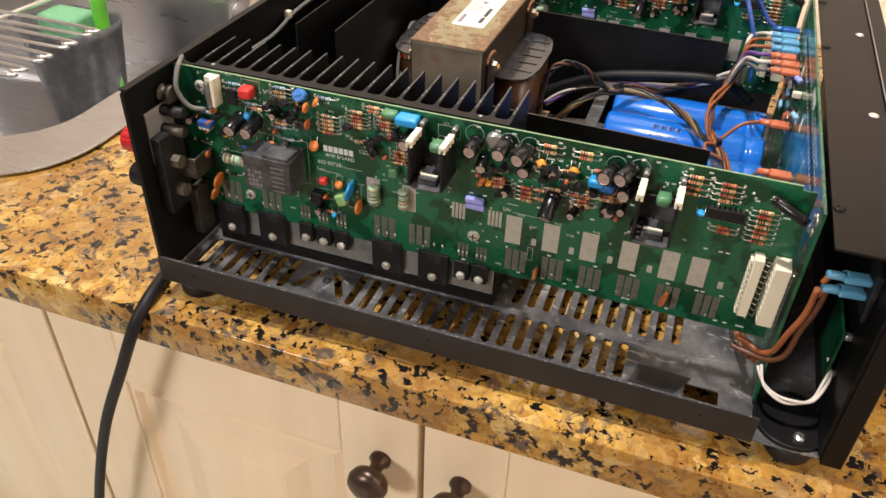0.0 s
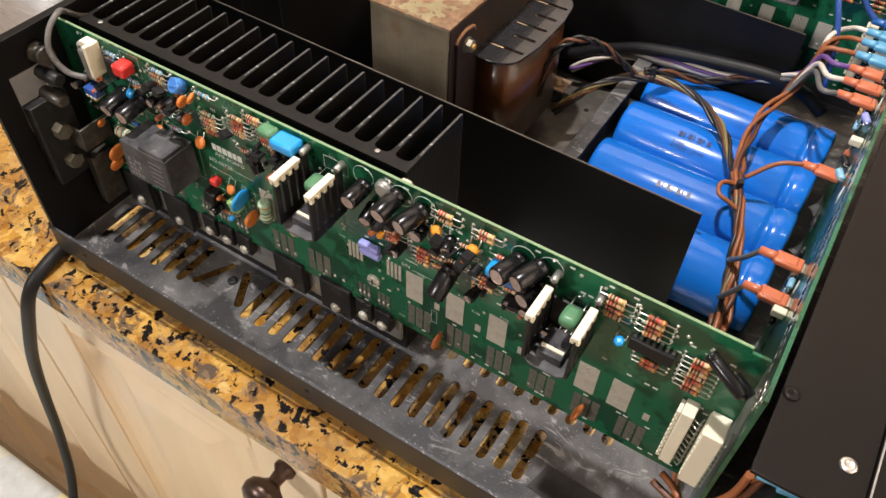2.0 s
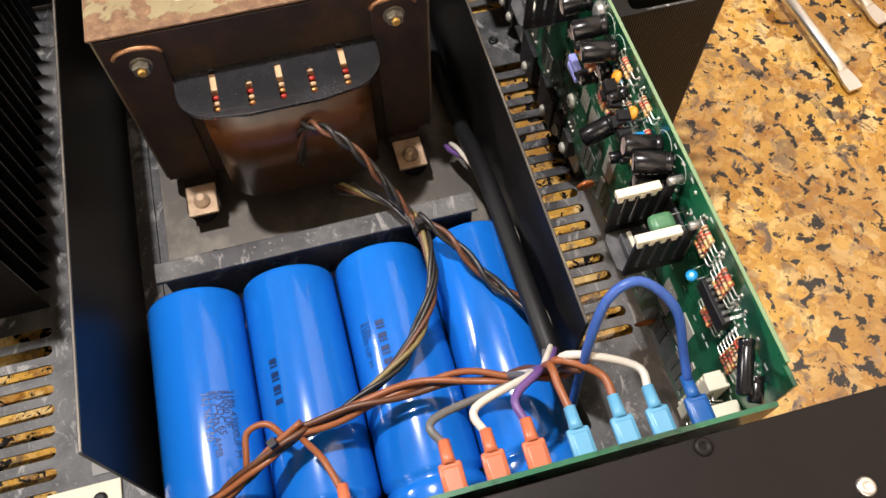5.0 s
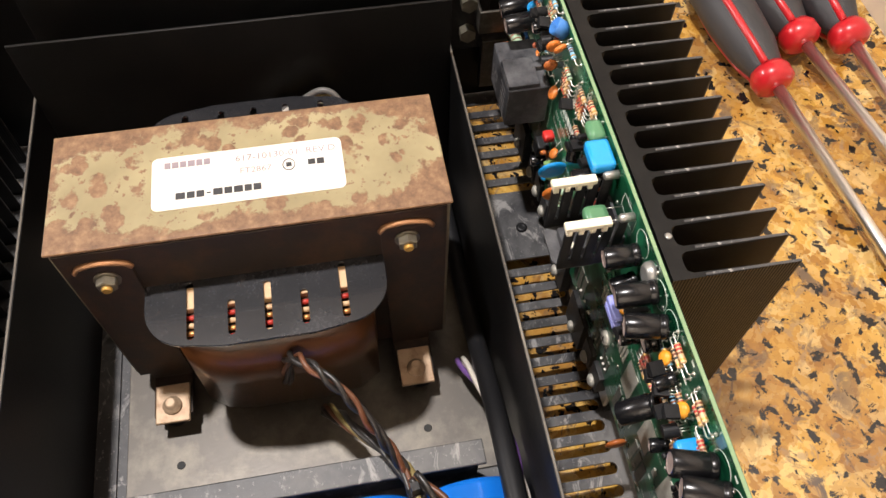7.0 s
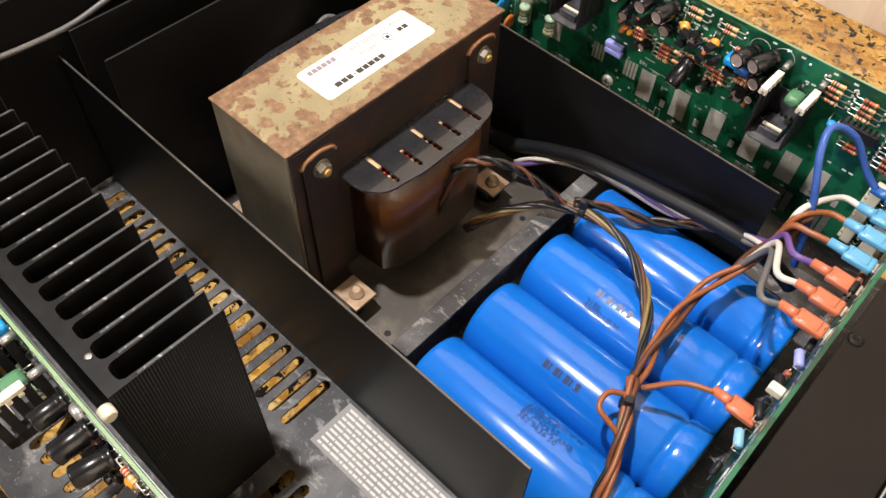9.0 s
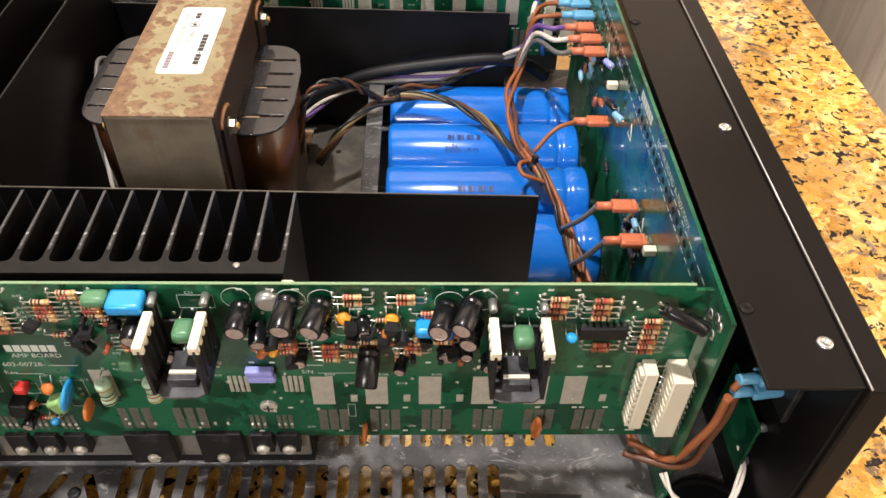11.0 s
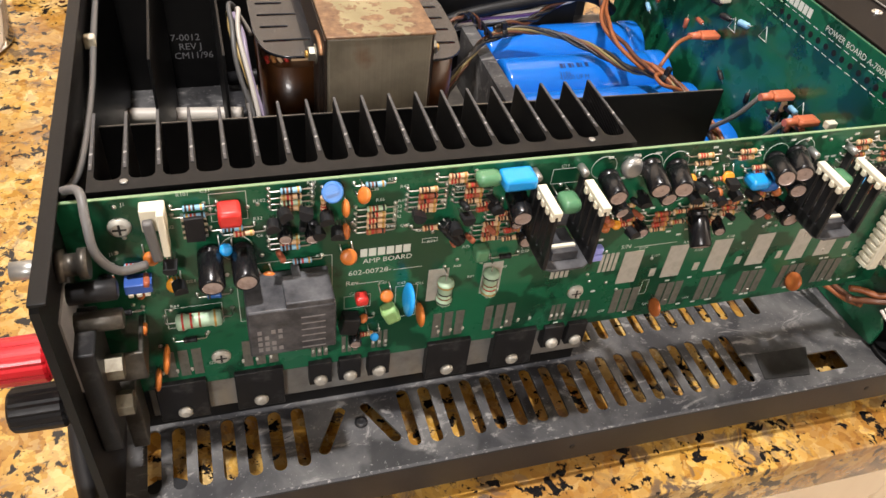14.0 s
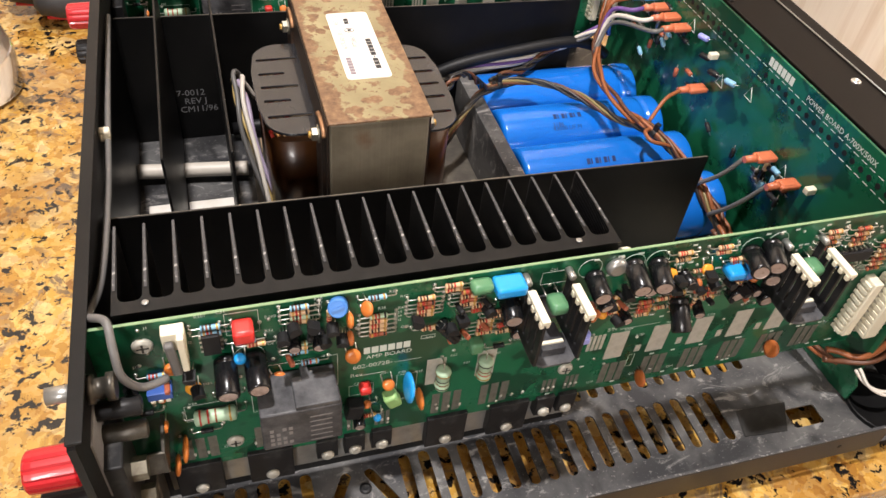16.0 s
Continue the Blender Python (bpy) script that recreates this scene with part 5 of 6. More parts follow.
# ---- things round the amplifier ----
def screwdriver(at, yaw, length, grip, tilt, group="screwdrivers"):
    """Handle at the origin's left, shaft along local x; it lies on the counter."""
    s = thing("screwdriver", "red and dark grey screwdriver with chrome shaft on granite", "screwdriver", m=Matrix.Translation(at) @ Matrix.Rotation(radians(yaw), 4, "Z") @ Matrix.Rotation(radians(tilt), 4, "Y"), group=group)
    ax = Matrix.Rotation(radians(90), 4, "Y")
    bm = bmesh.new()
    turned(bm, [(-grip, 0.006), (-grip + 0.004, 0.0125), (-grip + 0.02, 0.0160), (-grip * 0.55, 0.0165), (-grip * 0.30, 0.0145), (-0.016, 0.0105), (-0.012, 0.0105)], 20, m=ax)
    part("handle", bm, mat("dark_grey_grip", (0.035, 0.034, 0.036), 0.55) if "dark_grey_grip" not in bpy.data.materials else bpy.data.materials["dark_grey_grip"], s)
    bm = bmesh.new()
    turned(bm, [(-0.014, 0.0108), (-0.010, 0.0128), (-0.003, 0.0124), (0.0, 0.0090), (0.001, 0.005)], 20, m=ax)
    part("collar", bm, POST_RED, s, "red handle collar")
    for a in (30, 150, 270):
        bm = bmesh.new()
        turn = Matrix.Rotation(radians(a), 4, "X")
        tube(bm, [turn @ Vector((-grip * 0.92, 0, 0.0135)), turn @ Vector((-grip * 0.6, 0, 0.0158)), turn @ Vector((-grip * 0.30, 0, 0.0136)), turn @ Vector((-0.014, 0, 0.0096))], 0.0024, 8)
        part("grip_stripe", bm, POST_RED, s)
    bm = bmesh.new()
    turned(bm, [(0.0, 0.0036), (length - 0.022, 0.0036), (length - 0.014, 0.0034)], 16, m=ax)
    tip = [(length - 0.015, 0.0034), (length - 0.006, 0.0050), (length, 0.0046), (length, -0.0046), (length - 0.006, -0.0050), (length - 0.015, -0.0034)]
    prism(bm, tip, -0.0010, 0.0010)
    part("shaft", bm, CHROME, s)


def tools():
    screwdriver((0.0215, 0.5365, 0.0165), 8.5, 0.158, 0.105, 4.8)
    screwdriver((-0.0110, 0.5690, 0.0165), 12.5, 0.150, 0.100, 4.8)
    screwdriver((-0.0060, 0.6000, 0.0165), 7.0, 0.12, 0.09, 5.6)


def glass_bottle():
    b = thing("clear_bottle", "small clear plastic bottle standing on the granite countertop", "bottle", m=Matrix.Translation((-0.128, 0.432, 0.0)))
    glass = mat("clear_plastic", (0.98, 0.97, 0.95), 0.04, trans=1.0, ior=1.45)
    bm = bmesh.new()
    turned(bm, [(0.0006, 0.034), (0.003, 0.040), (0.03, 0.041), (0.06, 0.034), (0.09, 0.022), (0.12, 0.016), (0.15, 0.0155)], 40, caps=False)
    turned(bm, [(0.15, 0.0140), (0.12, 0.0145), (0.09, 0.0205), (0.06, 0.0325), (0.03, 0.0392), (0.004, 0.0385), (0.0022, 0.030), (0.0022, 0.0001)], 40, caps=False)
    part("shell", bm, glass, b)
    bm = bmesh.new()
    turned(bm, [(0.140, 0.0175), (0.160, 0.0175), (0.162, 0.0160)], 32)
    part("cap", bm, IVORY, b)


tools()
glass_bottle()

# ---- the amplifier boards ----
# A component's own frame: x along the board, y up, z out of it.
OUT = Matrix(((1, 0, 0, 0), (0, 0, -1, 0), (0, 1, 0, 0), (0, 0, 0, 1)))
KEPT = {}


def kept(key, build):
    if key not in KEPT:
        KEPT[key] = build()
    return KEPT[key]


def place(board, name, me, u, w, turn=0.0, lean=(0.0, 0.0), lift=0.0, label=""):
    m = Matrix.Translation((u, 0, w)) @ OUT @ Matrix.Translation((0, 0, lift)) @ Matrix.Rotation(radians(turn), 4, "Z") @ Matrix.Rotation(radians(lean[0]), 4, "X") @ Matrix.Rotation(radians(lean[1]), 4, "Y")
    return part(name, me, None, board, label, m)


def resistor_mesh(body, bands, length, r, span):
    def build():
        bm = bmesh.new()
        ax = Matrix.Translation((0, 0, r + 0.0008)) @ Matrix.Rotation(radians(90), 4, "Y")
        h = length / 2
        turned(bm, [(-h, r * 0.55), (-h * 0.92, r * 0.95), (-h * 0.75, r * 1.0), (-h * 0.62, r * 1.0), (-h * 0.52, r * 0.86), (h * 0.52, r * 0.86), (h * 0.62, r), (h * 0.75, r), (h * 0.92, r * 0.95), (h, r * 0.55)], 10, m=ax)
        for k, b in enumerate(bands):
            c = (-0.70, -0.34, 0.02, 0.68)[k] * h
            rr = r * (1.03 if abs(c) > 0.6 * h else 0.90)
            turned(bm, [(c - 0.00038, rr), (c + 0.00038, rr)], 10, mi=1 + k, m=ax, caps=False)
        z = r + 0.0008
        tube(bm, [(-span / 2, 0, 0), (-span / 2, 0, z * 0.8), (-span / 2 + 0.0007, 0, z), (span / 2 - 0.0007, 0, z), (span / 2, 0, z * 0.8), (span / 2, 0, 0)], 0.0003, 5, mi=len(bands) + 1, raw=True)
        for s in (-1, 1):
            turned(bm, [(0, 0.0009), (0.0004, 0.0007), (0.0008, 0.0003)], 8, mi=len(bands) + 1, m=Matrix.Translation((s * span / 2, 0, 0)))
        return mesh_of(bm, [body, *bands, TIN], "resistor")
    return kept(("r", body.name, tuple(b.name for b in bands), length, r, span), build)


BANDS = [(BAND_BROWN, BAND_BLACK, BAND_RED, BAND_GOLD), (BAND_RED, BAND_RED, BAND_BROWN, BAND_GOLD), (BAND_BLACK, BAND_BROWN, BAND_BLACK, BAND_GOLD), (BAND_GOLD, BAND_RED, BAND_BROWN, BAND_BLACK)]


def resistor(board, u, w, body=None, turn=0, n=0, length=0.0064, r=0.0011, span=0.0115):
    place(board, "resistor", resistor_mesh(body or TAN, BANDS[n % 4], length, r, span), u, w, turn)


def diode(board, u, w, body, turn=0):
    place(board, "diode", resistor_mesh(body, (BAND_BLACK,), 0.005, 0.0012, 0.012), u, w, turn)


def electrolytic_mesh(r, h):
    def build():
        bm = bmesh.new()
        turned(bm, [(0.0012, r * 0.94), (0.0016, r), (0.0030, r), (0.0034, r * 0.93), (0.0040, r * 0.93), (0.0044, r), (h - 0.0008, r), (h - 0.0002, r * 0.92), (h, r * 0.84), (h - 0.0001, r * 0.76, 1), (h - 0.0004, r * 0.70, 1)], 18)
        for a in range(4):  # printed marks down the sleeve
            m = Matrix.Rotation(radians(-50 + 12 * (a % 2)), 4, "Z") @ Matrix.Translation((r * 0.995, 0, 0.006 + 0.0022 * a))
            if 0.006 + 0.0022 * a < h - 0.002:
                box(bm, 0, 0.0001, -0.0005, 0.0005, 0, 0.0014, 2, m=m)
        m = Matrix.Rotation(radians(-90), 4, "Z") @ Matrix.Translation((r * 0.995, 0, 0.0055))
        for a in range(3):
            box(bm, 0, 0.0001, -0.0016 + 0.0011 * a, -0.0009 + 0.0011 * a, 0, min(0.005, h - 0.007), 2, m=m)
        for s in (-1, 1):
            tube(bm, [(s * r * 0.4, 0, 0), (s * r * 0.4, 0, 0.0014)], 0.0003, 5, mi=3, raw=True)
        return mesh_of(bm, [SLEEVE, CANTOP, WHITEINK, TIN], "electrolytic")
    return kept(("e", r, h), build)


def electrolytic(board, u, w, r=0.0040, h=0.0125, lean=(0, 0), lift=0.0, turn=0):
    place(board, "electrolytic_capacitor", electrolytic_mesh(r, h), u, w, turn, lean, lift)


def disc(board, u, w, m_, r=0.0034, turn=0, lean=(0, 0), high=0.0045):
    def build():
        bm = bmesh.new()
        turned(bm, [(-0.0012, r * 0.35), (-0.0010, r * 0.75), (-0.0004, r), (0.0004, r), (0.0010, r * 0.75), (0.0012, r * 0.35)], 16, m=Matrix.Translation((0, 0, high + 0.001)) @ Matrix.Rotation(radians(90), 4, "X"))
        for s in (-1, 1):
            tube(bm, [(s * 0.0022, 0, 0), (s * 0.0020, 0, high)], 0.0003, 5, mi=1, raw=True)
        return mesh_of(bm, [m_, TIN], "disc_capacitor")
    place(board, "disc_capacitor", kept(("d", m_.name, r, high), build), u, w, turn, lean)


def block(board, name, u, w, sx, sy, h, m_, bevel=0.0008, lift=0.0006, turn=0, lean=(0, 0), label=""):
    def build():
        bm = bmesh.new()
        box(bm, -sx / 2, sx / 2, -sy / 2, sy / 2, 0, h, bevel=bevel)
        for s in (-1, 1):
            tube(bm, [(s * sx * 0.36, 0, -lift), (s * sx * 0.36, 0, 0.0004)], 0.0003, 5, mi=1, raw=True)
        return mesh_of(bm, [m_, TIN], name)
    place(board, name, kept(("b", name, sx, sy, h, m_.name, bevel, lift), build), u, w, turn, lean, lift, label)


def to92(board, u, w, turn=0, lean=(0, 0)):
    def build():
        bm = bmesh.new()
        pts = [(0.0024 * math.cos(radians(a)), 0.0024 * math.sin(radians(a))) for a in range(-20, 201, 20)]
        prism(bm, pts, 0.004, 0.0088)
        for k in (-1, 0, 1):
            tube(bm, [(k * 0.00127, 0.0004, 0), (k * 0.0011, 0.0004, 0.0042)], 0.00028, 5, mi=1, raw=True)
        return mesh_of(bm, [PLASTIC, TIN], "transistor")
    place(board, "small_transistor", kept("to92", build), u, w, turn, lean)


def dip(board, u, w, n, turn=0, material=None):
    def build():
        bm = bmesh.new()
        ln = n * 0.00254
        box(bm, -ln / 2, ln / 2, -0.0031, 0.0031, 0.0008, 0.0042, bevel=0.0003)
        for k in range(n):
            x = (k - (n - 1) / 2) * 0.00254
            for s in (-1, 1):
                box(bm, x - 0.0006, x + 0.0006, min(s * 0.0030, s * 0.0040), max(s * 0.0030, s * 0.0040), 0, 0.0028, 1)
        return mesh_of(bm, [material or PLASTIC, TIN], "chip")
    place(board, "integrated_circuit", kept(("dip", n, (material or PLASTIC).name), build), u, w, turn)


def clip_heatsink(board, u, w):
    """Folded black heatsink: a tray that holds a transistor and two fingered cheeks, an ivory comb along the top of each."""
    c = place(board, "clip_heatsink", kept("clip", clip_mesh), u, w, label="black finned clip heatsink")
    for s in (-1, 1):
        at = Matrix.Translation((s * 0.0093, 0, 0))
        part("cheek", kept("cheek", cheek_mesh), None, c, "", at)
        part("comb", kept("comb", comb_mesh), None, c, "ivory nylon comb", at)
        part("pin", kept("pin", pin_mesh), None, c, "", at)
    part("clamped_transistor", kept("clamped", clamped_mesh), None, c)


def clip_mesh():
    bm = bmesh.new()
    prism(bm, [(-0.0098, 0.0100), (0.0098, 0.0100), (0.0098, 0.0225), (0.0060, 0.0250), (-0.0060, 0.0250), (-0.0098, 0.0225)], -0.0138, -0.0128, m=Matrix(((1, 0, 0, 0), (0, 0, 1, 0), (0, 1, 0, 0), (0, 0, 0, 1))))
    box(bm, -0.0098, 0.0098, -0.0130, 0.0020, 0.0006, 0.0018, bevel=0.0002)
    return mesh_of(bm, RELAYTOP, "clip")


def cheek_mesh():
    bm = bmesh.new()
    for k in range(5):
        z = 0.0020 + 0.0047 * k
        box(bm, -0.0007, 0.0007, -0.0128, 0.0135, z, z + 0.0034, bevel=0.0002)
    box(bm, -0.0007, 0.0007, -0.0128, -0.0080, 0.0010, 0.0235)
    return mesh_of(bm, PLASTIC, "cheek")


def pin_mesh():
    bm = bmesh.new()
    turned(bm, [(0.0, 0.0016), (0.0050, 0.0016), (0.0056, 0.0010)], 10, m=Matrix.Translation((0.0, 0.0150, 0.0002)))
    return mesh_of(bm, SILVER, "pin")


def clamped_mesh():
    bm = bmesh.new()
    box(bm, -0.0052, 0.0052, -0.0126, -0.0085, 0.0070, 0.0205, bevel=0.0004)
    box(bm, -0.0048, 0.0048, -0.0085, -0.0077, 0.0165, 0.0180, 1)
    for k in (-1, 0, 1):
        tube(bm, [(k * 0.0025, -0.0105, 0.0072), (k * 0.0025, -0.0105, 0.0004)], 0.0004, 5, mi=2, raw=True)
    return mesh_of(bm, [RELAYTOP, IVORY, TIN], "clamped")


def comb_mesh():
    bm = bmesh.new()
    box(bm, -0.0017, 0.0017, 0.0128, 0.0150, 0.0082, 0.0248, bevel=0.0004)
    for k in range(4):
        z = 0.0096 + 0.0042 * k
        box(bm, -0.0020, 0.0018, 0.0106, 0.0132, z, z + 0.0020, bevel=0.0003)
    return mesh_of(bm, IVORY, "comb")


def amp_board():
    b = thing("amplifier_circuit_board", "green amplifier circuit board standing upright, crowded with components", "circuit board", m=Matrix.Translation((0, BOARD_Y, 0)), group="amplifier boards")
    bm = bmesh.new()
    box(bm, -0.0028, 0.3600, 0.0, 0.0016, 0.0490, 0.1440, bevel=0.0002)
    box(bm, -0.0028, 0.3530, 0.00002, 0.00158, 0.1438, 0.1462)
    part("board", bm, PCB, b)
    bm = bmesh.new()
    box(bm, -0.0028, 0.3530, 0.0001, 0.0013, 0.1462, 0.1465)
    part("board_edge", bm, mat("pale_board_edge", (0.20, 0.30, 0.16), 0.5), b, "pale cut edge of the board")

    # left group
    R, L = resistor, diode
    rows = (
        # (u of the column, body, heights from the top)
        (0.0385, (BLUEBODY, BLUEBODY), (0.1415, 0.1380)), (0.0500, (BLUEBODY,), (0.1308,)), (0.0535, (TAN,), (0.1282,)),
        (0.0700, (BLUEBODY, TAN, PALE, TAN), (0.1448, 0.1420, 0.1395, 0.1370)), (0.0688, (PALE, TAN, BLUEBODY), (0.1240, 0.1217, 0.1192)),
        (0.0170, (BLUEBODY,), (0.1190,)), (0.0728, (BLUEBODY,), (0.1120,)), (0.0988, (BLUEBODY,), (0.1438,)),
        (0.0995, (PALE, TAN, TAN, TAN, RUST), (0.1330, 0.1301, 0.1274, 0.1249, 0.1223)),
        (0.1180, (TAN, RUST, RUST, TAN, TAN), (0.1391, 0.1363, 0.1340, 0.1318, 0.1297)), (0.1205, (TAN,), (0.1208,)),
        (0.1285, (TAN, TAN), (0.1440, 0.1418)), (0.1352, (RUST, TAN, RUST, TAN), (0.1392, 0.1365, 0.1343, 0.1318)),
        (0.1405, (TAN, RUST), (0.1297, 0.1272)), (0.1490, (TAN, TAN), (0.1240, 0.1216)), (0.1443, (TAN, TAN, RUST, TAN), (0.1193, 0.1168, 0.1143, 0.1120)),
        (0.1530, (RUST, TAN), (0.1150, 0.1108)), (0.2290, (TAN, TAN), (0.1420, 0.1383)), (0.2482, (TAN, TAN), (0.1420, 0.1390)), (0.2570, (TAN,), (0.1332,)),
        (0.2190, (RUST, RUST, RUST, TAN), (0.1138, 0.1110, 0.1082, 0.1056)), (0.2030, (TAN, RUST, TAN), (0.1158, 0.1132, 0.1106)), (0.2505, (RUST, RUST, TAN), (0.1158, 0.1130, 0.1102)),
        (0.2340, (TAN, RUST), (0.1165, 0.1140)), (0.2620, (RUST, TAN), (0.1190, 0.1165)),
        (0.3040, (TAN, TAN, RUST, TAN), (0.1410, 0.1378, 0.1344, 0.1310)), (0.3200, (RUST, TAN, RUST, TAN), (0.1402, 0.1370, 0.1338, 0.1306)),
        (0.3405, (TAN, RUST, TAN, TAN, RUST, TAN, RUST), (0.1290, 0.1260, 0.1230, 0.1200, 0.1170, 0.1140, 0.1108)), (0.3230, (RUST, RUST), (0.1150, 0.1122)))
    for u, bodies, heights in rows:
        for n, (m_, w) in enumerate(zip(bodies, heights)):
            R(b, u, w, m_, 0, n + int(u * 1000), 0.0070, 0.00115, 0.0145)
    R(b, 0.0345, 0.0905, PALE, 0, 1, 0.0165, 0.0032, 0.024)
    R(b, 0.1282, 0.0878, PALE, 90, 2, 0.0125, 0.0034, 0.020)
    R(b, 0.1470, 0.0895, PALE, 90, 3, 0.0125, 0.0034, 0.020)
    for u, w, m_ in ((0.0300, 0.0780, PLASTIC), (0.1525, 0.1010, PLASTIC), (0.0410, 0.1000, TERM_NAVY), (0.0945, 0.0762, RUST), (0.0100, 0.0970, PLASTIC)):
        L(b, u, w, m_)
    # electrolytics hang a little, by their weight
    for u, w, r, h, lean in ((0.0415, 0.1208, 0.0047, 0.0165, (2, -1)), (0.0522, 0.1202, 0.0047, 0.0165, (-3, 1)), (0.1520, 0.1328, 0.0044, 0.0140, (0, -5)), (0.1888, 0.1362, 0.0044, 0.0135, (-4, -3)), (0.1930, 0.1265, 0.0036, 0.0105, (4, 6)),
                             (0.2058, 0.1398, 0.0046, 0.0150, (0, -6)), (0.2180, 0.1378, 0.0046, 0.0150, (-4, -14)), (0.2635, 0.1358, 0.0046, 0.0150, (-12, -14)), (0.2730, 0.1385, 0.0046, 0.0150, (-4, -20)), (0.2740, 0.1280, 0.0042, 0.0130, (-6, -14)),
                             (0.2165, 0.1255, 0.0042, 0.0060, (0, 0)), (0.2640, 0.1120, 0.0046, 0.0060, (0, 0)), (0.2815, 0.1068, 0.0050, 0.0070, (0, 0)), (0.1590, 0.1120, 0.0042, 0.0060, (0, 0))):
        electrolytic(b, u, w, r * 0.93, h, (lean[0] + 9, lean[1]))
    electrolytic(b, 0.2345, 0.1150, 0.0044, 0.0165, (40, -6), 0.002)
    electrolytic(b, 0.1235, 0.1245, 0.0028, 0.0120, (70, 40), 0.003)
    electrolytic(b, 0.3400, 0.1395, 0.0026, 0.0190, (40, 62), 0.0040)
    electrolytic(b, 0.3505, 0.1335, 0.0026, 0.0100, (40, 62), 0.0035)
    for u, w in ((0.0665, 0.1365), (0.0750, 0.1370), (0.0818, 0.1350), (0.0858, 0.1275), (0.0640, 0.1330), (0.0765, 0.1290), (0.1145, 0.1300), (0.1320, 0.1275), (0.0290, 0.1220), (0.2275, 0.1300), (0.2290, 0.1240), (0.2395, 0.1235), (0.2440, 0.1300), (0.2470, 0.1240), (0.2540, 0.1225), (0.2060, 0.1260), (0.1985, 0.1210)):
        to92(b, u, w, random.choice((0, 20, 180, 160)), (random.uniform(-12, 12), random.uniform(-12, 12)))
    for u, w, m_, r, turn, lean in ((0.0590, 0.1100, ORANGE, 0.0034, 20, (60, 0)), (0.0225, 0.1265, ORANGE, 0.0030, 0, (70, 0)), (0.0285, 0.1125, YELLOW, 0.0036, 0, (75, 0)), (0.0925, 0.1430, ORANGE, 0.0034, 60, (20, 0)), (0.0878, 0.1375, ORANGE, 0.0036, 85, (0, 0)), (0.0880, 0.1270, RUSSET, 0.0034, 88, (0, 0)), (0.0888, 0.1165, ORANGE, 0.0036, 10, (60, 0)),
                                    (0.2255, 0.1360, YELLOW, 0.0029, 0, (60, 0)), (0.2430, 0.1350, YELLOW, 0.0031, 0, (60, 0)), (0.0205, 0.0720, ORANGE, 0.0064, 80, (0, 10)), (0.0160, 0.0610, ORANGE, 0.0052, 78, (0, 10)), (0.0155, 0.0910, ORANGE, 0.0030, 75, (0, 0)), (0.1040, 0.0930, ORANGE, 0.0030, 10, (55, 0)), (0.1185, 0.0775, ORANGE, 0.0056, 88, (0, 0)),
                                    (0.2300, 0.0605, RUSSET, 0.0050, 85, (0, -10)), (0.3030, 0.0630, RUSSET, 0.0052, 70, (0, 0)), (0.1130, 0.0875, SKY, 0.0076, 80, (0, 0)), (0.3100, 0.1250, SKY, 0.0024, 0, (20, 0)), (0.0470, 0.1272, SKY, 0.0026, 0, (50, 0)), (0.1005, 0.0700, SKY, 0.0020, 0, (50, 0))):
        disc(b, u, w, m_, r * 0.88, turn, lean)
    B = block
    B(b, "film_capacitor", 0.0495, 0.1395, 0.0076, 0.0066, 0.0080, RED, 0.0016, label="red film capacitor")
    B(b, "film_capacitor", 0.1500, 0.1425, 0.0125, 0.0050, 0.0090, SKY, 0.0014, label="bright blue film capacitor")
    B(b, "film_capacitor", 0.1390, 0.1432, 0.0090, 0.0046, 0.0065, LIME, 0.0020, label="green film capacitor")
    B(b, "film_capacitor", 0.1695, 0.1335, 0.0075, 0.0055, 0.0090, LIME, 0.0022, lift=0.006, label="green film capacitor")
    B(b, "film_capacitor", 0.2910, 0.1300, 0.0075, 0.0055, 0.0090, LIME, 0.0022, lift=0.006, label="green film capacitor")
    B(b, "film_capacitor", 0.1412, 0.1065, 0.0056, 0.0064, 0.0060, LIME, 0.0014, label="green film capacitor")
    B(b, "film_capacitor", 0.1065, 0.0790, 0.0062, 0.0078, 0.0060, GRASSY, 0.0014, turn=25, label="pale green film capacitor")
    B(b, "film_capacitor", 0.2560, 0.1285, 0.0085, 0.0048, 0.0080, SKY, 0.0016, label="bright blue film capacitor")
    B(b, "film_capacitor", 0.2620, 0.1262, 0.0080, 0.0046, 0.0070, TERM_NAVY, 0.0016)
    B(b, "film_capacitor", 0.0948, 0.0890, 0.0050, 0.0040, 0.0050, RED, 0.0012, label="small red film capacitor")
    B(b, "small_chip", 0.0900, 0.0765, 0.0070, 0.0085, 0.0060, PLASTIC, 0.0008, turn=-12)
    B(b, "inductor", 0.1900, 0.0985, 0.0110, 0.0034, 0.0034, LILAC, 0.0008, label="lilac inductor")
    B(b, "inductor", 0.1905, 0.0945, 0.0110, 0.0034, 0.0034, LILAC, 0.0008, label="lilac inductor")
    B(b, "dip_switch", 0.0170, 0.1120, 0.0090, 0.0040, 0.0060, W_BLUE, 0.0004, label="blue switch block")
    for k in range(3):
        B(b, "switch_rocker", 0.0142 + 0.0027 * k, 0.1094, 0.0018, 0.0016, 0.0062, IVORY, 0.0003)
    dip(b, 0.0380, 0.1335, 4, 90)
    dip(b, 0.3222, 0.1235, 7)
    # upright parts crowded between the groups
    more = random.Random(11)
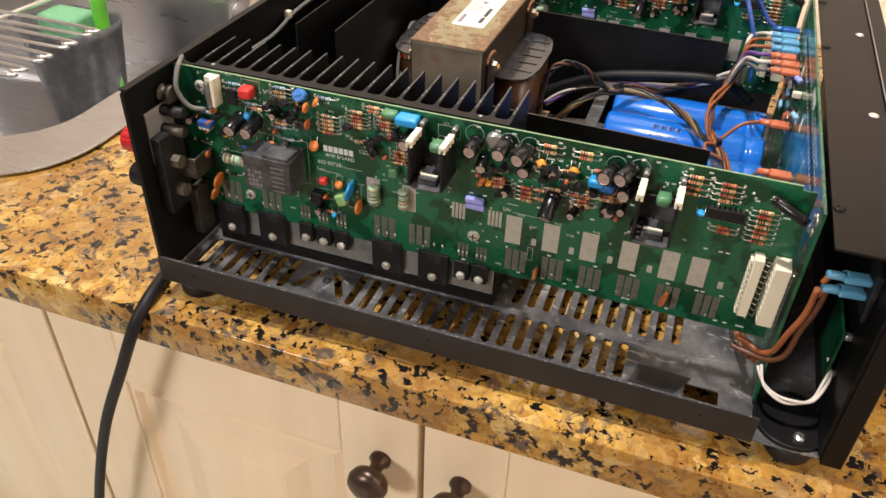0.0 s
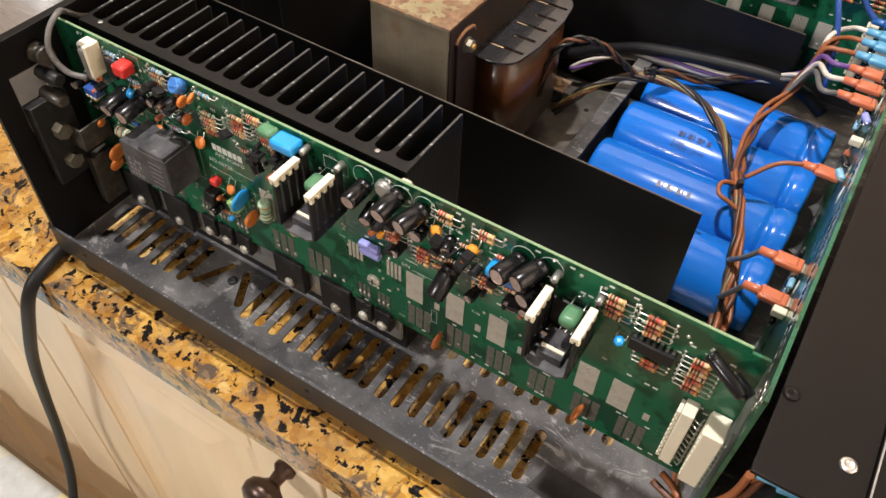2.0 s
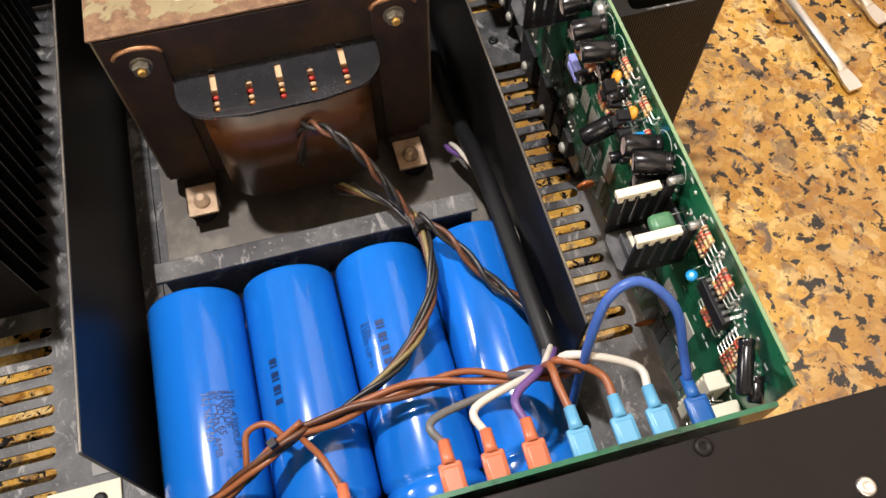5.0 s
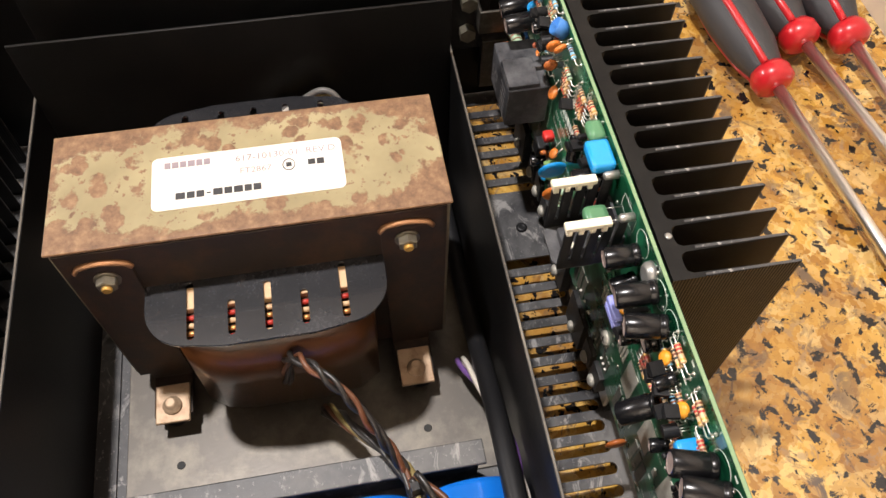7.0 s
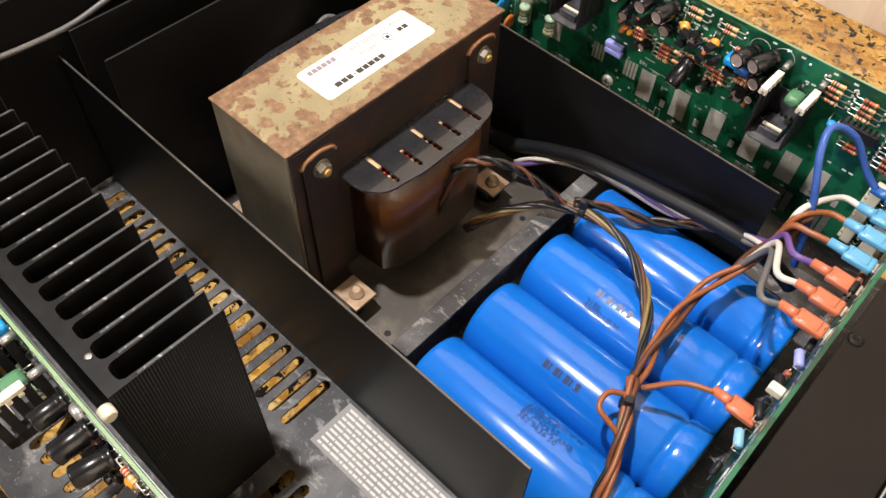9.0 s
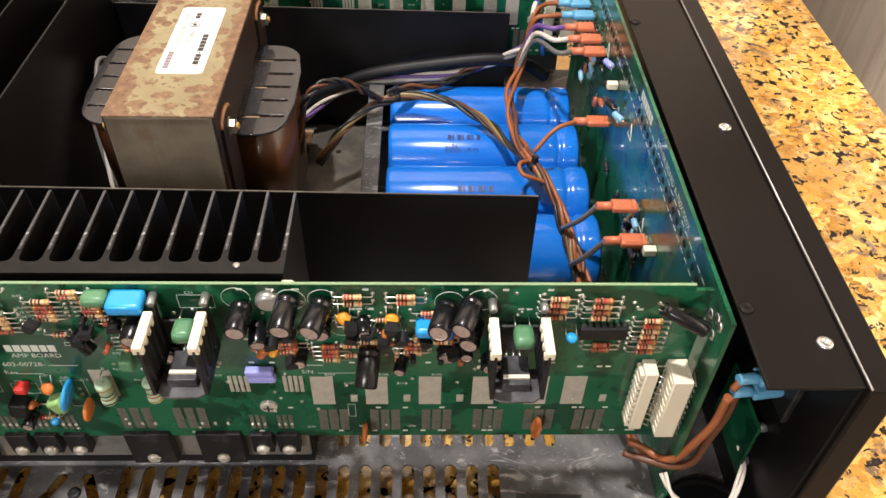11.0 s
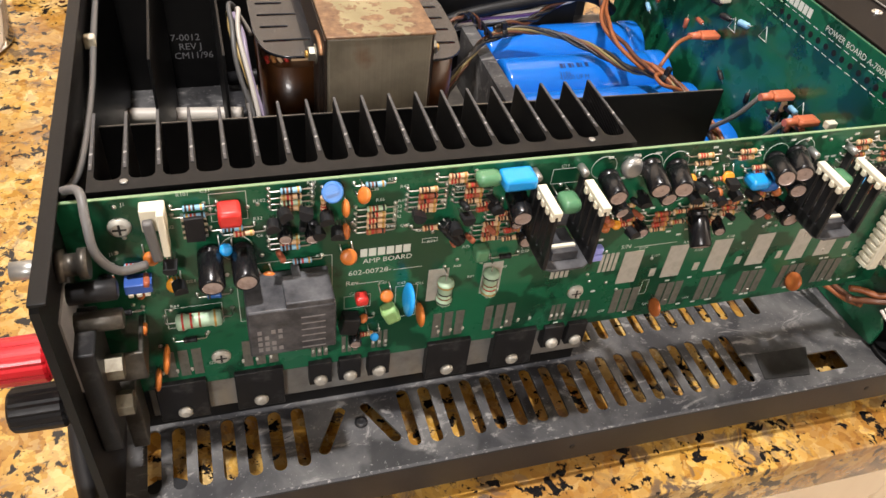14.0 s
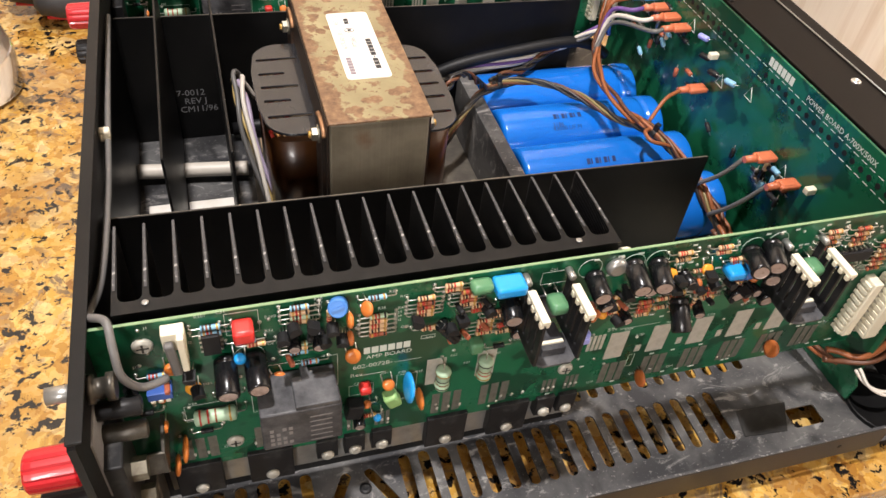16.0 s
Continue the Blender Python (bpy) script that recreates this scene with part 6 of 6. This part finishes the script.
    for lo, hi, w0, w1, count in ((0.004, 0.030, 0.096, 0.118, 6), (0.192, 0.214, 0.108, 0.130, 14), (0.224, 0.270, 0.106, 0.132, 26), (0.060, 0.086, 0.116, 0.138, 8), (0.124, 0.156, 0.112, 0.134, 14), (0.264, 0.276, 0.108, 0.122, 4), (0.088, 0.110, 0.066, 0.080, 4)):
        for k in range(count):
            u, w, kind = more.uniform(lo, hi), more.uniform(w0, w1), more.random()
            if kind < 0.30:
                resistor(b, u, w, more.choice([TAN, RUST, TAN, BLUEBODY]), more.choice([0, 0, 90]), k)
            elif kind < 0.55:
                block(b, "diode", u, w, 0.0022, 0.0022, 0.0062, more.choice([PLASTIC, PLASTIC, RUST]), 0.0007, 0.0006, more.uniform(0, 90), (more.uniform(-20, 20), more.uniform(-20, 20)))
            elif kind < 0.64:
                to92(b, u, w, more.choice((0, 180)), (more.uniform(-15, 15), more.uniform(-15, 15)))
            elif kind < 0.70:
                electrolytic(b, u, w, 0.0026, 0.0085, (more.uniform(0, 20), more.uniform(-12, 12)))
            elif kind > 0.9:
                disc(b, u, w, more.choice([RUSSET, RUSSET, YELLOW]), 0.0020, more.uniform(0, 90), (more.uniform(0, 30), 0), 0.003)
    # trimmer
    bm = bmesh.new()
    turned(bm, [(0.0005, 0.0037), (0.006, 0.0037), (0.0064, 0.0032), (0.0060, 0.0026)], 20)
    box(bm, -0.0024, 0.0024, -0.0005, 0.0005, 0.006, 0.0067)
    place(b, "trimmer", mesh_of(bm, mat("trimmer_blue", (0.05, 0.19, 0.52), 0.4)), 0.0845, 0.1412, 20, (-35, 0), label="round blue trimmer")
    bm = bmesh.new()
    turned(bm, [(0.0, 0.0046), (0.002, 0.0044), (0.0032, 0.0030)], 18)
    place(b, "varistor", mesh_of(bm, SILVER), 0.1985, 0.1388, label="round grey can")
    # header with a screened lead
    bm = bmesh.new()
    box(bm, -0.0040, 0.0040, -0.0010, 0.0080, 0.0004, 0.0055, bevel=0.0006)
    box(bm, 0.0012, 0.0036, -0.0100, 0.0080, 0.0004, 0.0085, bevel=0.0005)
    place(b, "header", mesh_of(bm, IVORY), 0.0260, 0.1370, label="ivory plug-in header")
    bm = bmesh.new()
    box(bm, -0.0022, 0.0012, -0.0120, 0.0050, 0.0056, 0.0085, bevel=0.0010)
    place(b, "lead_plug", mesh_of(bm, W_GREY), 0.0250, 0.1370, 4, label="grey plug of the shielded lead")
    # relay
    bm = bmesh.new()
    box(bm, -0.0155, 0.0155, -0.0125, 0.0105, 0.0010, 0.0205, bevel=0.0008)
    box(bm, -0.0020, 0.0150, 0.0100, 0.0128, 0.0060, 0.0203, bevel=0.0005)
    box(bm, 0.0020, 0.0050, 0.0100, 0.0132, 0.0010, 0.0080, bevel=0.0004)
    rel = place(b, "relay", mesh_of(bm, RELAYTOP), 0.0665, 0.0970, label="dusty black relay")
    bm = bmesh.new()
    for k in range(4):
        for j in range(4):
            if (k + j) % 5 != 4:
                box(bm, -0.0125 + 0.0024 * k, -0.0110 + 0.0024 * k, -0.0100 + 0.0030 * j, -0.0080 + 0.0030 * j, 0.0206, 0.02065)
    for k in range(6):
        box(bm, 0.0030, 0.0115, -0.011 + 0.0032 * k, -0.0104 + 0.0032 * k, 0.0206, 0.02065)
    part("relay_print", bm, FAINT, rel, "faint print", None)
    clip_heatsink(b, 0.1675, 0.1265)
    clip_heatsink(b, 0.2890, 0.1235)
    # connectors at the front end
    for u, hh, half in ((0.3440, 0.0085, 0.0026), (0.3555, 0.0125, 0.0040)):
        bm = bmesh.new()
        box(bm, -half, half, -0.0190, 0.0190, 0.0004, hh, bevel=0.0006)
        head = place(b, "pin_header", mesh_of(bm, IVORY), u, 0.0855, label="ivory pin header")
        for k in range(10):
            y = -0.0170 + 0.0037 * k
            def pin():
                bm = bmesh.new()
                box(bm, -0.0043, -0.0028, -0.0010, 0.0010, 0.0010, hh - 0.001)
                tube(bm, [(0.003, 0, hh - 0.002), (0.0052, 0, hh - 0.0005), (0.0062, 0, 0.0045)], 0.0004, 5, mi=1, raw=True)
                return mesh_of(bm, [IVORY, TIN], "pin")
            part("pin", kept(("header_pin", hh), pin), None, head, "", Matrix.Translation((0, y, 0)))
    # board screws
    for u, w in ((0.0148, 0.1350), (0.0400, 0.0640), (0.1900, 0.0720)):
        bm = bmesh.new()
        turned(bm, [(0.0, 0.0038), (0.0010, 0.0036), (0.0018, 0.0024)], 16)
        box(bm, -0.0022, 0.0022, -0.0004, 0.0004, 0.0015, 0.00185, 1)
        box(bm, -0.0004, 0.0004, -0.0022, 0.0022, 0.0015, 0.00185, 1)
        place(b, "screw", mesh_of(bm, [SOLDER, BAND_BLACK]), u, w)
    # bare pads
    def pad(u, w, sx, sy, m_=SOLDER):
        def build():
            bm = bmesh.new()
            box(bm, -sx / 2, sx / 2, -sy / 2, sy / 2, 0, 0.0003)
            return mesh_of(bm, m_, "pad")
        place(b, "solder_pad", kept(("pad", sx, sy, m_.name), build), u, w)

    for k in range(6):
        u = 0.2135 + 0.0220 * k if k < 5 else 0.3170
        pad(u, 0.0828, 0.0092, 0.0190)
        pad(u + 0.0125 if k < 5 else 0.3300, 0.0775, 0.0028, 0.0046)
    for u in (0.1262, 0.1490):
        pad(u, 0.0880, 0.0085, 0.0175)
    for g in (0.2165, 0.2385, 0.2605, 0.2825, 0.3045, 0.3260):
        for k in range(3):
            pad(g - 0.0045 + 0.0045 * k, 0.0615, 0.0036, 0.0150, DULLPAD)
    for g in (0.0260, 0.0550, 0.1330, 0.1560):
        for k in range(3):
            pad(g - 0.0050 + 0.0050 * k, 0.0630, 0.0036, 0.0150, DULLPAD)
    for g in (0.1800, 0.2020):
        for k in range(4):
            pad(g - 0.0033 + 0.0022 * k, 0.0875, 0.0015, 0.0105)
    for g in (0.0785, 0.0910, 0.1035, 0.1840, 0.1955):
        for k in range(3):
            pad(g - 0.0025 + 0.0025 * k, 0.0600, 0.0017, 0.0100, DULLPAD)
    # silkscreen
    bm = bmesh.new()
    wr = Matrix.Translation((0, -0.00008, 0)) @ OUT

    def word(text, u, w, s):
        add_mesh(bm, written(text, s, Matrix.Translation((u, 0, w)) @ wr))

    def frame_line(u0, u1, w0, w1, t=0.00018):
        for a in ((u0, u1, w0, w0 + t), (u0, u1, w1 - t, w1), (u0, u0 + t, w0, w1), (u1 - t, u1, w0, w1)):
            box(bm, a[0], a[1], -0.0001, -0.00005, a[2], a[3])

    word("AMP BOARD", 0.0955, 0.1048, 0.0034)
    word("602-00728-", 0.0900, 0.0992, 0.0036)
    word("Rev", 0.0890, 0.0940, 0.0034)
    word("S/N", 0.2060, 0.0945, 0.0032)
    u = 0.0945
    for wd in (0.0026, 0.0028, 0.0028, 0.0028, 0.0024, 0.0028):
        box(bm, u, u + wd, -0.0001, -0.00005, 0.1083, 0.1122)
        u += wd + 0.0006
    box(bm, 0.1075, 0.1190, -0.0001, -0.00005, 0.0995, 0.0997)
    box(bm, 0.0935, 0.1040, -0.0001, -0.00005, 0.0942, 0.0944)
    box(bm, 0.2125, 0.2330, -0.0001, -0.00005, 0.0945, 0.0947)
    for text, u, w in (("J1", 0.0165, 0.1435), ("R101", 0.0335, 0.1452), ("C31", 0.0410, 0.1458), ("R102", 0.0575, 0.1395), ("R38", 0.0755, 0.1452), ("R37", 0.0755, 0.1428), ("R41", 0.0755, 0.1402), ("R51", 0.1035, 0.1432), ("C38", 0.0970, 0.1395), ("R35", 0.0995, 0.1345),
                       ("R47", 0.1080, 0.1395), ("R49", 0.1075, 0.1330), ("R33", 0.1060, 0.1305), ("R34", 0.1060, 0.1282), ("R42", 0.1060, 0.1258), ("R43", 0.1040, 0.1215), ("Q13", 0.1090, 0.1212), ("R53", 0.1150, 0.1178), ("R54", 0.1315, 0.1265), ("R74", 0.1200, 0.1115), ("R75", 0.1345, 0.1065),
                       ("D12", 0.1290, 0.1382), ("D13", 0.1290, 0.1358), ("D20", 0.1600, 0.1000), ("C11", 0.1690, 0.1415), ("U2", 0.0290, 0.1320), ("R32", 0.0570, 0.1318), ("C6", 0.0575, 0.1240), ("R39", 0.0755, 0.1205), ("R46", 0.0755, 0.1178), ("R40", 0.0755, 0.1232), ("R70", 0.0780, 0.1110), ("R64", 0.0250, 0.0945), ("C43", 0.1095, 0.0910),
                       ("C24", 0.0905, 0.0885), ("C41", 0.1020, 0.0925), ("C15", 0.1170, 0.0895), ("Q22", 0.0680, 0.0605), ("Q20", 0.0350, 0.0600), ("R65", 0.1320, 0.0965), ("R87", 0.1520, 0.0925), ("R81", 0.1385, 0.0895), ("R72", 0.0290, 0.1020), ("D21", 0.0320, 0.1060), ("W5", 0.1710, 0.0925), ("R104", 0.2150, 0.0930), ("R107", 0.2225, 0.0870),
                       ("R105", 0.2365, 0.0930), ("R108", 0.2440, 0.0870), ("R106", 0.2580, 0.0930), ("C22", 0.2400, 0.1340), ("C21", 0.2330, 0.1335), ("Q31", 0.2270, 0.0560), ("Q30", 0.2045, 0.0555), ("Q36", 0.2480, 0.0560), ("C54", 0.0130, 0.0945), ("J17", 0.0095, 0.1230)):
        word(text, u, w, 0.0020)
    for f in ((0.0435, 0.0555, 0.1330, 0.1450), (0.0230, 0.0430, 0.0835, 0.0940), (0.0490, 0.0840, 0.0820, 0.1115), (0.1660, 0.1790, 0.1340, 0.1410), (0.1090, 0.1180, 0.0720, 0.0900), (0.0885, 0.0990, 0.0810, 0.0880), (0.2085, 0.2150, 0.0995, 0.1000), (0.1180, 0.1240, 0.1120, 0.1140), (0.2230, 0.2262, 0.0640, 0.0730)):
        frame_line(*f)
    for u, w, r in ((0.1870, 0.1395, 0.0052), (0.2065, 0.1385, 0.0054), (0.2180, 0.1385, 0.0054), (0.2640, 0.1375, 0.0054), (0.2760, 0.1385, 0.0054), (0.0505, 0.1200, 0.0056), (0.2240, 0.1230, 0.0046)):
        tube(bm, [(u + r * math.cos(k * 0.3142), -0.0001, w + r * math.sin(k * 0.3142)) for k in range(21)], 0.00010, 4, raw=True)
    rnd = random.Random(3)
    for k in range(90):  # illegible small print
        u, w = rnd.uniform(0.18, 0.355), rnd.choice((0.1435, 0.1330, 0.1265, 0.1010, 0.0985, 0.0700, 0.0525, 0.1155))
        box(bm, u, u + 0.0022, -0.0001, -0.00005, w, w + 0.0010)
    tagged(part("silkscreen", bm, SILK, b), "white screen print", kind="stuff")
    # solder joints scattered over the board
    def joint():
        bm = bmesh.new()
        turned(bm, [(0.0, 0.0009), (0.0003, 0.0008), (0.0007, 0.0003)], 7)
        return mesh_of(bm, TIN, "joint")
    for k in range(120):
        place(b, "solder_joint", kept("joint", joint), rnd.uniform(0.004, 0.356), rnd.choice((rnd.uniform(0.096, 0.144), rnd.uniform(0.052, 0.144))))
    # zinc bracket below the board with its power transistors
    bm = bmesh.new()
    box(bm, 0.0100, 0.2035, 0.0030, 0.0050, 0.0280, 0.0560, bevel=0.0006)
    part("transistor_bracket", bm, SILVER, b, "zinc bracket behind the transistors")
    def power(sx, sz):
        bm = bmesh.new()
        box(bm, -sx / 2, sx / 2, -sz / 2, sz / 2, 0.0, 0.0050, bevel=0.0005)
        turned(bm, [(0.0050, 0.0030), (0.0060, 0.0029), (0.0070, 0.0016)], 14, mi=1, m=Matrix.Translation((0, -sz * 0.28, 0)))
        for k in (-1, 0, 1):
            tube(bm, [(k * sx * 0.28, sz / 2, 0.0022), (k * sx * 0.28, sz / 2 + 0.004, 0.0022), (k * sx * 0.28, sz / 2 + 0.007, 0.0035)], 0.0006, 5, mi=1, raw=True)
        return mesh_of(bm, [PLASTIC, SOLDER], "power_transistor")
    for u in (0.0230, 0.0535, 0.1345, 0.1655):
        m4 = Matrix.Translation((u, 0.0028, 0.0415)) @ OUT
        part("power_transistor", kept("big", lambda: power(0.0195, 0.0230)), None, b, "", m4)
    for u in (0.0785, 0.0910, 0.1035, 0.1840, 0.1955):
        part("power_transistor", kept("small", lambda: power(0.0095, 0.0135)), None, b, "", Matrix.Translation((u, 0.0028, 0.0455)) @ OUT)
    return b


AMP = amp_board()
copy_thing(AMP, Matrix.Translation((0, BOARD_Y + FAR, 0)))
